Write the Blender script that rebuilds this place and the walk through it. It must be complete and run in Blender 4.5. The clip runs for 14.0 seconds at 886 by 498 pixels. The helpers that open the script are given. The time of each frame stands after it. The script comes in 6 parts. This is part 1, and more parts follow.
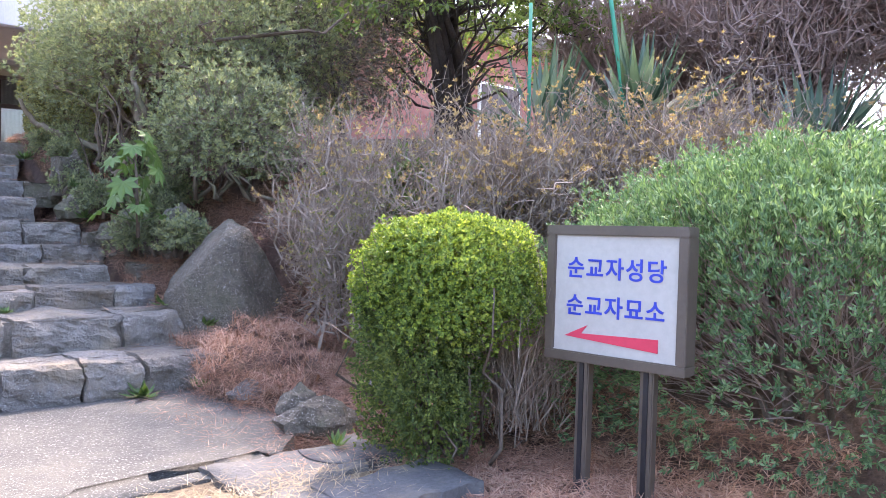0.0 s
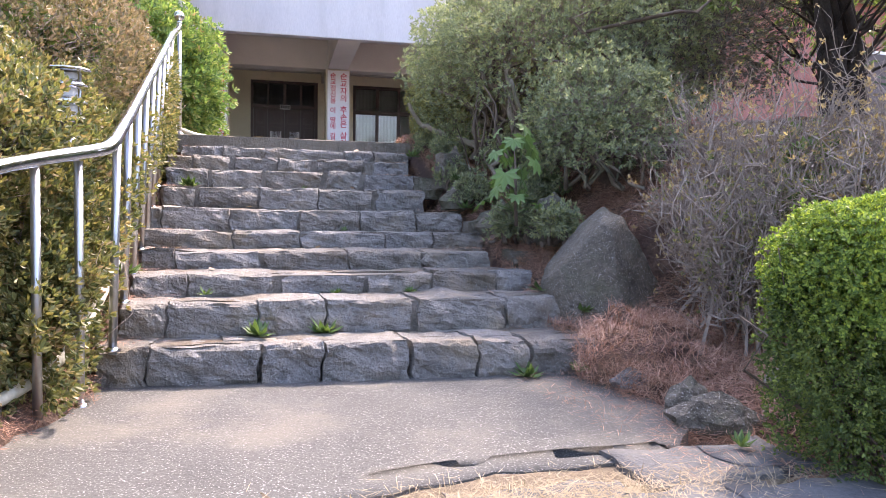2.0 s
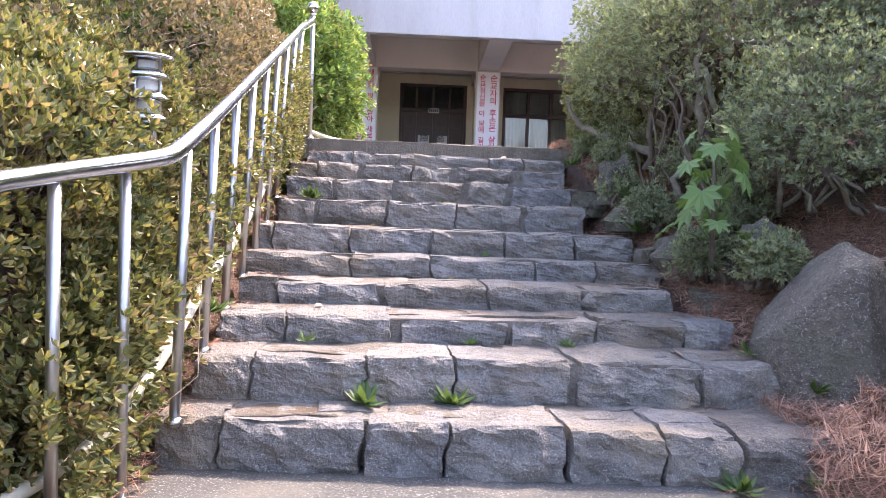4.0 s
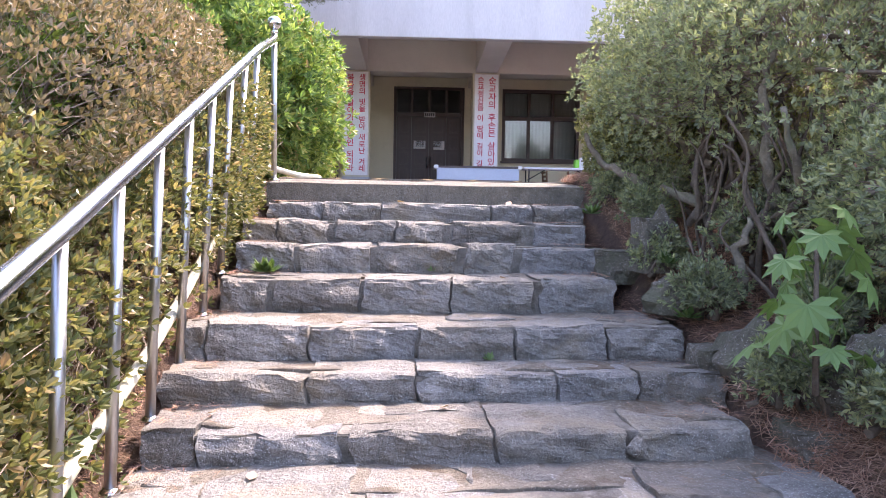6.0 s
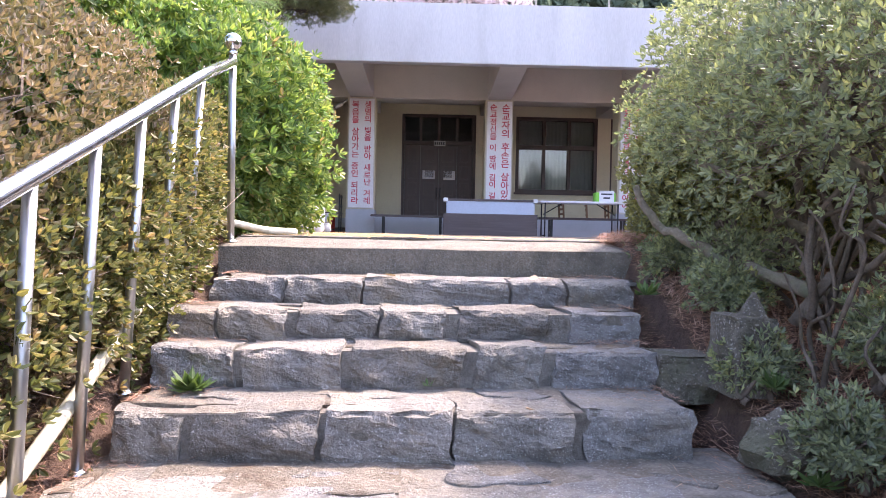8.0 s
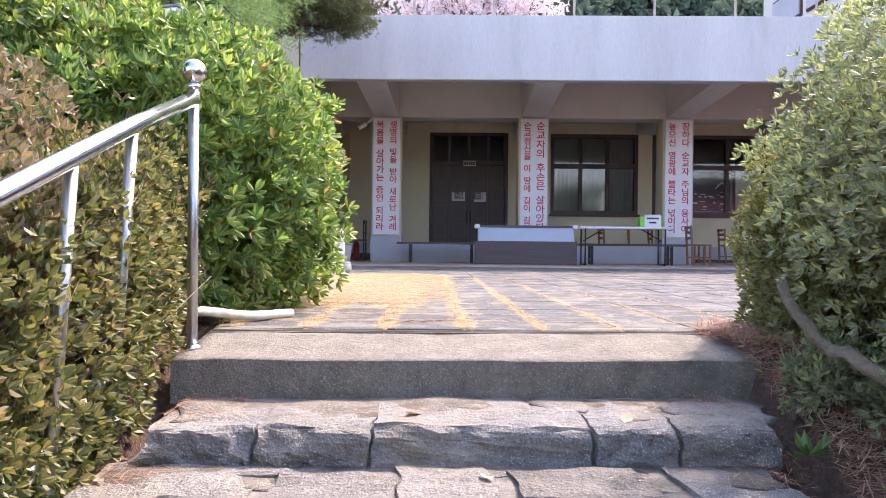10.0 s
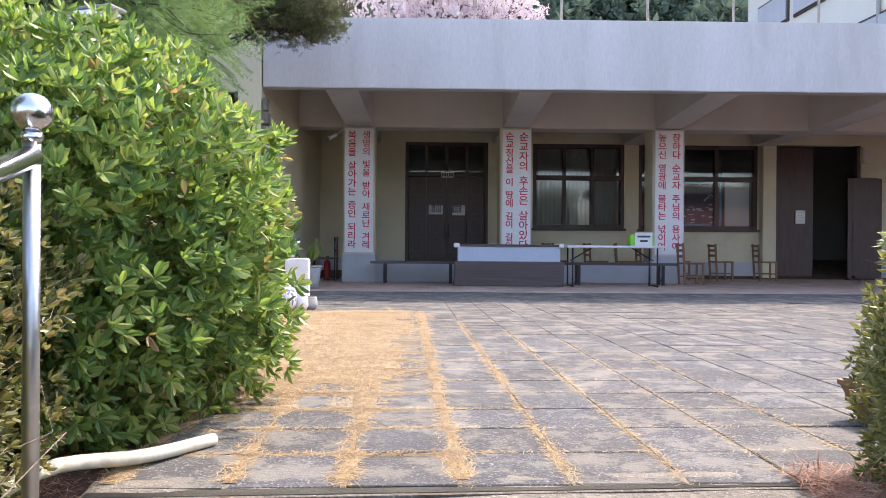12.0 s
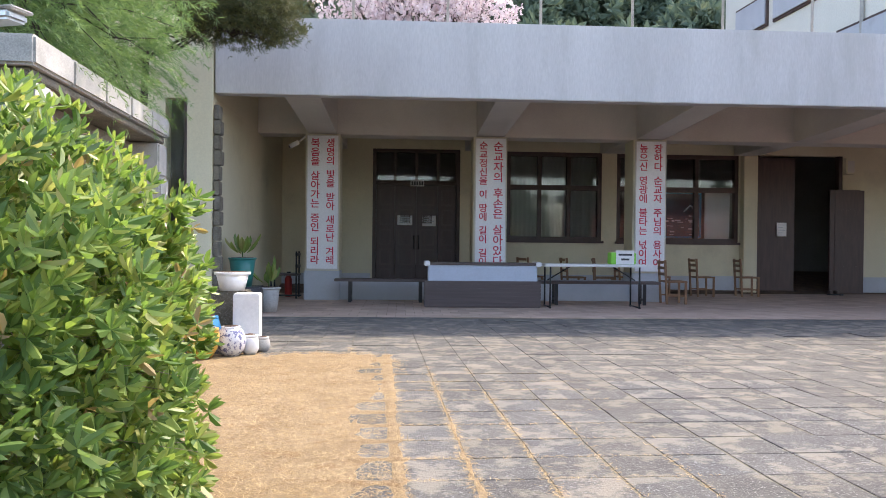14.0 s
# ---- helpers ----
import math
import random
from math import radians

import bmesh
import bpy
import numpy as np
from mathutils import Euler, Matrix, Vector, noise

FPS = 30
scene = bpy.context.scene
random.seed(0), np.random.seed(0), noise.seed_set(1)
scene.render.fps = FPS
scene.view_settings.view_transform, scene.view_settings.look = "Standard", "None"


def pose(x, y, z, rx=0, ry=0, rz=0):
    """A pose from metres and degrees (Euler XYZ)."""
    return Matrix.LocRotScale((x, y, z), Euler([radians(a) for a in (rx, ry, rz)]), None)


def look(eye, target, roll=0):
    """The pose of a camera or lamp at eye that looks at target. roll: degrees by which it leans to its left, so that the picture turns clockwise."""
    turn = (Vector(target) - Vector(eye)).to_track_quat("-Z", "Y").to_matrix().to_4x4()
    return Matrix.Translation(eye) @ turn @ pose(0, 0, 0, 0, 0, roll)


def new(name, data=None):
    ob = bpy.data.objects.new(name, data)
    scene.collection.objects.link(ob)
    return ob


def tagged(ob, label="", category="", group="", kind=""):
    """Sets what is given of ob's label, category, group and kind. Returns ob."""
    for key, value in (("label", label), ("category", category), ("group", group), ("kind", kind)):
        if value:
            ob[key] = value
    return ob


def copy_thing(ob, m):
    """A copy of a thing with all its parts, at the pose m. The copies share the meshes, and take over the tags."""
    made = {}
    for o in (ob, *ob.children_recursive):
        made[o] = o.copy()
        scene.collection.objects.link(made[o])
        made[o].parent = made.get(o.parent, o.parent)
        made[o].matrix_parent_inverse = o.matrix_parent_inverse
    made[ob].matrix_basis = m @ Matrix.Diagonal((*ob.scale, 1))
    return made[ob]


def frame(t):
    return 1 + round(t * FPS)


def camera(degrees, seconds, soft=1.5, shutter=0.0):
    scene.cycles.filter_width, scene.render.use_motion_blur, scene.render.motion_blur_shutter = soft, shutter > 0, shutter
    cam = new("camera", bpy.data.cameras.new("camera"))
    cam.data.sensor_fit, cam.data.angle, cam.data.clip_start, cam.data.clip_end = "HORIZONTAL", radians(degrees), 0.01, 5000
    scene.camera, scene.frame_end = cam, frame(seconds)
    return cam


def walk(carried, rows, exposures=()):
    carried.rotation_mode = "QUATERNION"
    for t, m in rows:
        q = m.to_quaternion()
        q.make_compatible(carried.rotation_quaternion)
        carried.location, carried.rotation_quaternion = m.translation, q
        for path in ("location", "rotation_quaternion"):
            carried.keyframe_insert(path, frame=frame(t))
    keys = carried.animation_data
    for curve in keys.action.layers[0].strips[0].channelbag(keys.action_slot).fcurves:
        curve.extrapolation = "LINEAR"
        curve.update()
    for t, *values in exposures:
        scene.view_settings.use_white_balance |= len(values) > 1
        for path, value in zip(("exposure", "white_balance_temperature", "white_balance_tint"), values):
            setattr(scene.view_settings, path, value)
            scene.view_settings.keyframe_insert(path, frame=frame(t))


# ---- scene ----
cam = camera(61.7, 14.0, 0.85)
PATH = [
    (0, (-0.178, 0.307, 1.694), (1.159, 1.794, 1.637), 1.0),
    (0.5, (-0.23, 0.345, 1.689), (0.898, 1.996, 1.625), 0.8),
    (1, (-0.274, 0.37, 1.688), (0.661, 2.137, 1.614), 0.6),
    (1.5, (-0.339, 0.385, 1.686), (0.429, 2.23, 1.604), 0.6),
    (2, (-0.368, 0.461, 1.669), (0.207, 2.375, 1.576), 0.8),
    (2.5, (-0.286, 0.624, 1.675), (0.065, 2.591, 1.589), 0.5),
    (2.7, (-0.26, 0.693, 1.679), (0.034, 2.67, 1.61), 0.7),
    (4.8, (-0.15, 1.987, 1.976), (0.035, 3.976, 1.869), 2.2),
    (5, (-0.141, 2.083, 2.043), (0.046, 4.071, 1.935), 2.1),
    (5.5, (-0.072, 2.341, 2.121), (0.113, 4.329, 2.012), 1.4),
    (6, (-0.029, 2.589, 2.212), (0.159, 4.577, 2.106), 0.9),
    (6.5, (-0.021, 2.898, 2.372), (0.171, 4.886, 2.262), 0.8),
    (7, (0.08, 3.208, 2.391), (0.274, 5.195, 2.281), 0.9),
    (7.5, (0.145, 3.472, 2.431), (0.331, 5.46, 2.318), 1.0),
    (8, (0.121, 3.795, 2.471), (0.277, 5.788, 2.43), 1.1),
    (8.2, (0.131, 3.916, 2.496), (0.272, 5.911, 2.479), 1.0),
    (10.3, (0.158, 5.16, 2.907), (0.233, 7.158, 2.899), 0.5),
    (10.5, (0.172, 5.26, 2.959), (0.248, 7.259, 2.952), 0.4),
    (11, (0.17, 5.53, 3.011), (0.251, 7.529, 3.004), 0.3),
    (11.5, (0.138, 5.798, 3.12), (0.263, 7.794, 3.113), 0.3),
    (12, (0.159, 6.092, 3.186), (0.303, 8.087, 3.182), 0.4),
    (12.5, (0.141, 6.339, 3.257), (0.292, 8.334, 3.252), 0.5),
    (13, (0.115, 6.601, 3.394), (0.296, 8.593, 3.386), 0.6),
    (13.5, (0.192, 6.856, 3.504), (0.397, 8.845, 3.492), 0.6),
    (14, (0.227, 7.039, 3.587), (0.453, 9.027, 3.573), 0.6),
]
walk(cam, [(t, look(eye, target, roll)) for t, eye, target, roll in PATH], [(0.0, 3.08, 6850, 25.0), (1.5, 2.66, 6900, 25.0), (5.0, 2.78, 6850, 27.0), (8.0, 2.78, 6850, 27.0), (10.5, 2.36, 6700, 23.0), (12.0, 2.20, 6750, 18.0), (14.0, 2.12, 7050, 14.0)])

# ---- light ----
SUN_ELEVATION, SUN_AZIMUTH = radians(54), radians(50)
world = bpy.data.worlds.new("world")
scene.world = world
world.use_nodes = True
wn = world.node_tree.nodes
sky = wn.new("ShaderNodeTexSky")
sky.sky_type, sky.sun_disc = "NISHITA", False
sky.sun_elevation, sky.sun_rotation = SUN_ELEVATION, SUN_AZIMUTH
sky.air_density, sky.dust_density, sky.ozone_density = 1.0, 2.0, 1.0
wn["Background"].inputs["Strength"].default_value = 0.15
world.node_tree.links.new(sky.outputs["Color"], wn["Background"].inputs["Color"])
sun = new("sun", bpy.data.lights.new("sun", "SUN"))
sun.data.energy, sun.data.angle, sun.data.color = 1.45, radians(2.5), (1.0, 0.92, 0.80)
sun.matrix_world = look((math.sin(SUN_AZIMUTH) * math.cos(SUN_ELEVATION) * 60, math.cos(SUN_AZIMUTH) * math.cos(SUN_ELEVATION) * 60, math.sin(SUN_ELEVATION) * 60), (0, 0, 0))


# ---- materials ----
def material(name, build):
    m = bpy.data.materials.new(name)
    m.use_nodes = True
    nt = m.node_tree
    bsdf = nt.nodes["Principled BSDF"]
    build(nt, bsdf)
    return m


def node(nt, kind, **values):
    n = nt.nodes.new(kind)
    for key, value in values.items():
        n.inputs[key].default_value = value
    return n


def ramp(nt, source, stops):
    r = nt.nodes.new("ShaderNodeValToRGB")
    while len(r.color_ramp.elements) < len(stops):
        r.color_ramp.elements.new(0.5)
    for e, (p, c) in zip(r.color_ramp.elements, stops):
        e.position, e.color = p, (*c, 1)
    nt.links.new(source, r.inputs[0])
    return r.outputs[0]


def mixed(nt, factor, a, b, mode="MIX"):
    n = nt.nodes.new("ShaderNodeMix")
    n.data_type, n.blend_type = "RGBA", mode
    for socket, value in ((n.inputs[0], factor), (n.inputs[6], a), (n.inputs[7], b)):
        if isinstance(value, (int, float)):
            socket.default_value = value
        elif isinstance(value, tuple):
            socket.default_value = (*value, 1)
        else:
            nt.links.new(value, socket)
    return n.outputs[2]


def place(nt, world_space=True):
    if world_space:
        return nt.nodes.new("ShaderNodeNewGeometry").outputs["Position"]
    return nt.nodes.new("ShaderNodeTexCoord").outputs["Object"]


def noisy(nt, where, scale, detail=4.0, rough=0.6, squash=None):
    if squash:
        mp = nt.nodes.new("ShaderNodeMapping")
        mp.inputs["Scale"].default_value = squash
        nt.links.new(where, mp.inputs[0])
        where = mp.outputs[0]
    n = node(nt, "ShaderNodeTexNoise", Scale=scale, Detail=detail, Roughness=rough)
    nt.links.new(where, n.inputs["Vector"])
    return n.outputs["Fac"]


def relief(nt, bsdf, height, strength, distance=0.01):
    b = node(nt, "ShaderNodeBump", Strength=strength, Distance=distance)
    nt.links.new(height, b.inputs["Height"])
    nt.links.new(b.outputs[0], bsdf.inputs["Normal"])


def surface(name, low, high, scale=3.0, fine=60.0, rough=0.8, bump=0.3, distance=0.006, stain=None, stain_scale=0.9, stain_at=(0.5, 0.68),
            metal=0.0, speck=None, speck_scale=220.0, per_object=0.0, squash=None, specular=0.5, grain=None, per_island=0.0):
    """Two scales of noise between two colours, with optional stains, specks and a shade of its own for each piece."""
    def build(nt, bsdf):
        where = place(nt)
        big, small = noisy(nt, where, scale, 5, 0.6, squash), noisy(nt, where, fine, 4, 0.7, squash)
        col = ramp(nt, big, ((0.28, low), (0.72, high)))
        g = grain if grain is not None else (0.3 if bump <= 0.2 else 1.0)
        tone = ramp(nt, small, ((0.3, (1 - 0.28 * g,) * 3), (0.7, (1 + 0.18 * g,) * 3)))
        col = mixed(nt, 1.0, col, tone, "MULTIPLY")
        if speck:
            sp = noisy(nt, where, speck_scale, 2, 0.5)
            col = mixed(nt, ramp(nt, sp, ((0.60, (0, 0, 0)), (0.66, (1, 1, 1)))), col, speck)
        if stain:
            st = noisy(nt, where, stain_scale, 6, 0.65, squash)
            col = mixed(nt, ramp(nt, st, ((stain_at[0], (0, 0, 0)), (stain_at[1], (0.85, 0.85, 0.85)))), col, stain)
        if per_object:
            info = nt.nodes.new("ShaderNodeObjectInfo")
            shade = ramp(nt, info.outputs["Random"], ((0.0, (1 - per_object, 1 - per_object * 1.05, 1 - per_object * 1.15)), (0.4, (1.0, 1.0, 0.97)), (0.72, (0.96, 1.0, 1.05)), (1.0, (1 + per_object, 1 + per_object * 0.9, 1 + per_object * 0.75))))
            col = mixed(nt, 1.0, col, shade, "MULTIPLY")
        if per_island:
            own = nt.nodes.new("ShaderNodeNewGeometry").outputs["Random Per Island"]
            col = mixed(nt, 1.0, col, ramp(nt, own, ((0.0, (1 - per_island,) * 3), (1.0, (1 + per_island, 1 + per_island * 0.95, 1 + per_island * 0.85)))), "MULTIPLY")
        nt.links.new(col, bsdf.inputs["Base Color"])
        bsdf.inputs["Roughness"].default_value, bsdf.inputs["Metallic"].default_value = rough, metal
        bsdf.inputs["Specular IOR Level"].default_value = specular
        if bump:
            relief(nt, bsdf, small, bump, distance)
    return material(name, build)


def leafy(name, colours, rough=0.5, through_light=0.35, specular=0.4, tint=(1.4, 1.4, 0.75)):
    """Leaves whose colour differs leaf by leaf, and which let some light through."""
    def build(nt, bsdf):
        island = nt.nodes.new("ShaderNodeNewGeometry").outputs["Random Per Island"]
        patch = noisy(nt, place(nt), 3.0, 3)
        add = nt.nodes.new("ShaderNodeMath")
        add.operation = "MULTIPLY_ADD"
        nt.links.new(patch, add.inputs[0])
        add.inputs[1].default_value = 0.9
        sub = nt.nodes.new("ShaderNodeMath")
        sub.operation = "MULTIPLY_ADD"
        nt.links.new(island, sub.inputs[0])
        sub.inputs[1].default_value, sub.inputs[2].default_value = 0.75, -0.33
        nt.links.new(sub.outputs[0], add.inputs[2])
        n = len(colours)
        col = ramp(nt, add.outputs[0], [(i / max(1, n - 1), c) for i, c in enumerate(colours)])
        nt.links.new(col, bsdf.inputs["Base Color"])
        bsdf.inputs["Roughness"].default_value = rough
        bsdf.inputs["Specular IOR Level"].default_value = specular
        tr = nt.nodes.new("ShaderNodeBsdfTranslucent")
        nt.links.new(mixed(nt, 1.0, col, tint, "MULTIPLY"), tr.inputs["Color"])
        mx = nt.nodes.new("ShaderNodeMixShader")
        mx.inputs[0].default_value = through_light
        nt.links.new(bsdf.outputs[0], mx.inputs[1])
        nt.links.new(tr.outputs[0], mx.inputs[2])
        nt.links.new(mx.outputs[0], nt.nodes["Material Output"].inputs["Surface"])
    return material(name, build)


def metal(name, colour, rough):
    def build(nt, bsdf):
        bsdf.inputs["Base Color"].default_value = (*colour, 1)
        bsdf.inputs["Metallic"].default_value = 1.0
        n = noisy(nt, place(nt), 18.0, 4)
        r = nt.nodes.new("ShaderNodeMapRange")
        r.inputs["To Min"].default_value, r.inputs["To Max"].default_value = rough * 0.6, rough * 1.7
        nt.links.new(n, r.inputs["Value"])
        nt.links.new(r.outputs[0], bsdf.inputs["Roughness"])
    return material(name, build)


M = {}
M["granite"] = surface("granite", (0.155, 0.144, 0.129), (0.305, 0.284, 0.255), 7, 42, 0.88, 1.0, 0.03, (0.33, 0.265, 0.185), 2.6, (0.50, 0.70), speck=(0.50, 0.49, 0.47), speck_scale=190, per_object=0.26)
M["joint_fill"] = surface("joint_fill", (0.15, 0.137, 0.118), (0.29, 0.265, 0.225), 14, 90, 0.95, 0.9, 0.012, (0.09, 0.075, 0.055), 9.0)
M["mortar"] = surface("mortar", (0.135, 0.118, 0.095), (0.28, 0.245, 0.195), 9, 60, 0.95, 1.0, 0.02, (0.12, 0.085, 0.055), 5.0, (0.5, 0.62), speck=(0.34, 0.30, 0.25), speck_scale=90)
M["slab"] = surface("slab_concrete", (0.145, 0.129, 0.102), (0.25, 0.223, 0.176), 7, 45, 0.92, 0.9, 0.02, (0.13, 0.115, 0.09), 5.0, (0.56, 0.72), speck=(0.33, 0.32, 0.29), speck_scale=150)
M["platform"] = surface("platform_concrete", (0.069, 0.069, 0.063), (0.112, 0.111, 0.099), 2.2, 60, 0.9, 0.8, 0.008, (0.165, 0.148, 0.118), 1.1, (0.5, 0.7), speck=(0.30, 0.29, 0.28), speck_scale=130)
M["flag"] = surface("flagstone", (0.085, 0.088, 0.092), (0.16, 0.16, 0.157), 4, 60, 0.88, 0.8, 0.012, (0.26, 0.215, 0.16), 2.5)
M["paver"] = surface("paver", (0.064, 0.064, 0.066), (0.112, 0.109, 0.105), 2.6, 55, 0.88, 0.8, 0.012, (0.205, 0.188, 0.16), 4.6, (0.50, 0.58), speck=(0.26, 0.26, 0.26), speck_scale=110, per_object=0.14, per_island=0.16)
M["bed"] = surface("sand_bed", (0.10, 0.09, 0.066), (0.175, 0.15, 0.105), 3, 80, 0.95, 0.6)
M["straw_bed"] = surface("needle_litter_gold", (0.31, 0.215, 0.12), (0.47, 0.35, 0.215), 3.5, 110, 0.95, 1.0, 0.03, (0.30, 0.185, 0.09), 6.0, (0.54, 0.70))
M["straw_dull"] = surface("needle_litter_dull", (0.20, 0.155, 0.10), (0.34, 0.27, 0.18), 5.0, 110, 0.95, 1.0, 0.03, (0.16, 0.12, 0.08), 7.0, (0.52, 0.68))
M["straw"] = leafy("dry_needles_gold", [(0.34, 0.23, 0.12), (0.48, 0.35, 0.19), (0.64, 0.50, 0.31)], 0.8, 0.1, 0.2)
M["straw_pale"] = leafy("dry_needles_pale", [(0.28, 0.22, 0.14), (0.42, 0.335, 0.22), (0.54, 0.45, 0.32)], 0.8, 0.1, 0.2)
M["needle_red"] = leafy("dry_needles_red", [(0.22, 0.11, 0.08), (0.42, 0.24, 0.17), (0.62, 0.42, 0.31)], 0.85, 0.1, 0.2)
M["soil"] = surface("soil_with_litter", (0.095, 0.06, 0.045), (0.22, 0.135, 0.098), 5.0, 70, 0.95, 1.0, 0.04, (0.24, 0.16, 0.10), 6.0)
M["porch_tile"] = surface("porch_tile", (0.42, 0.30, 0.24), (0.56, 0.42, 0.34), 2, 60, 0.7, 0.2, 0.003, per_island=0.14)
M["brick_red"] = surface("red_brick", (0.30, 0.115, 0.09), (0.42, 0.19, 0.15), 6, 50, 0.9, 0.3)
M["cream"] = surface("cream_paint", (0.62, 0.56, 0.40), (0.70, 0.64, 0.47), 0.8, 40, 0.75, 0.12, 0.003, (0.44, 0.40, 0.30), 0.7, (0.55, 0.8))
M["parapet"] = surface("weathered_white_paint", (0.47, 0.45, 0.445), (0.59, 0.57, 0.565), 1.0, 45, 0.8, 0.3, 0.004, (0.39, 0.38, 0.36), 1.3, (0.54, 0.80), squash=(1.0, 1.0, 0.22), grain=0.35)
M["beam"] = surface("beam_paint", (0.56, 0.52, 0.47), (0.66, 0.62, 0.56), 0.9, 40, 0.8, 0.15, 0.003)
M["grey_paint"] = surface("grey_paint", (0.42, 0.44, 0.48), (0.52, 0.54, 0.58), 1.2, 40, 0.75, 0.12, 0.003, (0.28, 0.29, 0.31), 1.2, (0.56, 0.8))
M["banner"] = surface("banner_sheet", (0.78, 0.77, 0.80), (0.84, 0.83, 0.86), 1.0, 30, 0.5, 0.05)
M["letter_red"] = surface("letter_red", (0.55, 0.03, 0.08), (0.62, 0.05, 0.10), 3, 40, 0.5, 0.0)
M["letter_blue"] = surface("letter_blue", (0.02, 0.045, 0.42), (0.03, 0.06, 0.48), 3, 40, 0.5, 0.0)
M["arrow_red"] = surface("arrow_red", (0.66, 0.045, 0.09), (0.72, 0.06, 0.11), 3, 40, 0.5, 0.0)
M["ink"] = surface("dark_ink", (0.04, 0.04, 0.05), (0.07, 0.07, 0.08), 5, 40, 0.6, 0.0)
M["sign_white"] = surface("sign_white", (0.44, 0.428, 0.40), (0.49, 0.477, 0.447), 2, 30, 0.4, 0.03)
M["sign_brown"] = surface("sign_brown", (0.085, 0.065, 0.05), (0.12, 0.095, 0.075), 4, 50, 0.5, 0.1, 0.002)
M["dark_wood"] = surface("dark_door_wood", (0.042, 0.021, 0.02), (0.076, 0.041, 0.036), 2, 30, 0.45, 0.15, 0.003, squash=(8, 8, 1))
M["frame_brown"] = surface("dark_frame", (0.055, 0.034, 0.03), (0.09, 0.058, 0.05), 3, 40, 0.5, 0.1, 0.002)
M["chair_wood"] = surface("chair_wood", (0.19, 0.095, 0.045), (0.29, 0.155, 0.08), 4, 40, 0.55, 0.15, 0.002, squash=(3, 3, 0.6))
M["box_wood"] = surface("dark_laminate", (0.075, 0.055, 0.055), (0.12, 0.09, 0.09), 2, 30, 0.45, 0.15, 0.002, squash=(0.4, 4, 10))
M["box_blue"] = surface("pale_blue_panel", (0.42, 0.48, 0.58), (0.48, 0.54, 0.64), 2, 30, 0.5, 0.05)
M["plastic_white"] = surface("white_plastic", (0.72, 0.72, 0.73), (0.80, 0.80, 0.80), 2, 30, 0.4, 0.03)
M["black_metal"] = surface("black_metal", (0.02, 0.02, 0.022), (0.035, 0.035, 0.04), 5, 40, 0.4, 0.05, metal=0.3)
M["steel"] = metal("stainless_steel", (0.66, 0.66, 0.67), 0.17)
M["steel_dull"] = metal("dull_steel", (0.52, 0.53, 0.54), 0.32)
M["hose"] = surface("old_white_hose", (0.55, 0.52, 0.40), (0.68, 0.66, 0.54), 8, 60, 0.55, 0.1, 0.002, (0.36, 0.33, 0.22), 7.0)
M["bark"] = surface("bark", (0.10, 0.075, 0.055), (0.20, 0.16, 0.125), 8, 70, 0.95, 0.8, 0.01)
M["stem_bark"] = surface("olive_bark", (0.15, 0.125, 0.095), (0.28, 0.24, 0.18), 9, 60, 0.95, 0.7, 0.01, (0.14, 0.15, 0.09), 6.0)
M["bark_dark"] = surface("dark_bark", (0.035, 0.028, 0.024), (0.08, 0.065, 0.055), 8, 70, 0.95, 0.8, 0.01)
M["twig"] = surface("dry_twig", (0.185, 0.145, 0.115), (0.36, 0.295, 0.24), 14, 90, 0.95, 0.4)
M["twig_red"] = surface("reddish_twig", (0.22, 0.16, 0.14), (0.36, 0.27, 0.24), 14, 90, 0.95, 0.4)
M["rock"] = surface("mossy_rock", (0.11, 0.096, 0.074), (0.21, 0.185, 0.145), 5, 40, 0.9, 1.0, 0.03, (0.12, 0.12, 0.075), 3.5, (0.50, 0.66), speck=(0.36, 0.34, 0.30), speck_scale=120)
M["azalea"] = leafy("azalea_leaf", [(0.053, 0.077, 0.031), (0.11, 0.135, 0.05), (0.195, 0.205, 0.077), (0.30, 0.275, 0.115), (0.35, 0.24, 0.15)], 0.42, 0.4, 0.5, (1.25, 1.2, 0.8))
M["azalea_brown"] = leafy("azalea_leaf_bronze", [(0.085, 0.09, 0.044), (0.17, 0.15, 0.075), (0.27, 0.21, 0.125), (0.36, 0.27, 0.19)], 0.42, 0.35, 0.5, (1.2, 1.15, 0.85))
M["rhodo"] = leafy("glossy_green_leaf", [(0.07, 0.13, 0.045), (0.135, 0.23, 0.068), (0.215, 0.31, 0.088), (0.335, 0.405, 0.12), (0.40, 0.35, 0.17)], 0.42, 0.44, 0.5, (1.2, 1.28, 0.8))
M["bushgrey"] = leafy("grey_green_leaf", [(0.12, 0.145, 0.10), (0.195, 0.23, 0.15), (0.29, 0.325, 0.195), (0.40, 0.405, 0.20)], 0.42, 0.46, 0.5, (1.25, 1.3, 0.8))
M["bush_olive"] = leafy("olive_leaf", [(0.09, 0.105, 0.05), (0.17, 0.185, 0.08), (0.28, 0.285, 0.11), (0.38, 0.37, 0.145)], 0.42, 0.38, 0.5, (1.3, 1.25, 0.7))
M["bushdark"] = leafy("dark_purple_leaf", [(0.06, 0.06, 0.058), (0.11, 0.10, 0.095), (0.17, 0.15, 0.13)], 0.6, 0.3)
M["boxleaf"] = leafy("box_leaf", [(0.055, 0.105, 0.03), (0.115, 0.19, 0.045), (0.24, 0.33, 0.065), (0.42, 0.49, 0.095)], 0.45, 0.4)
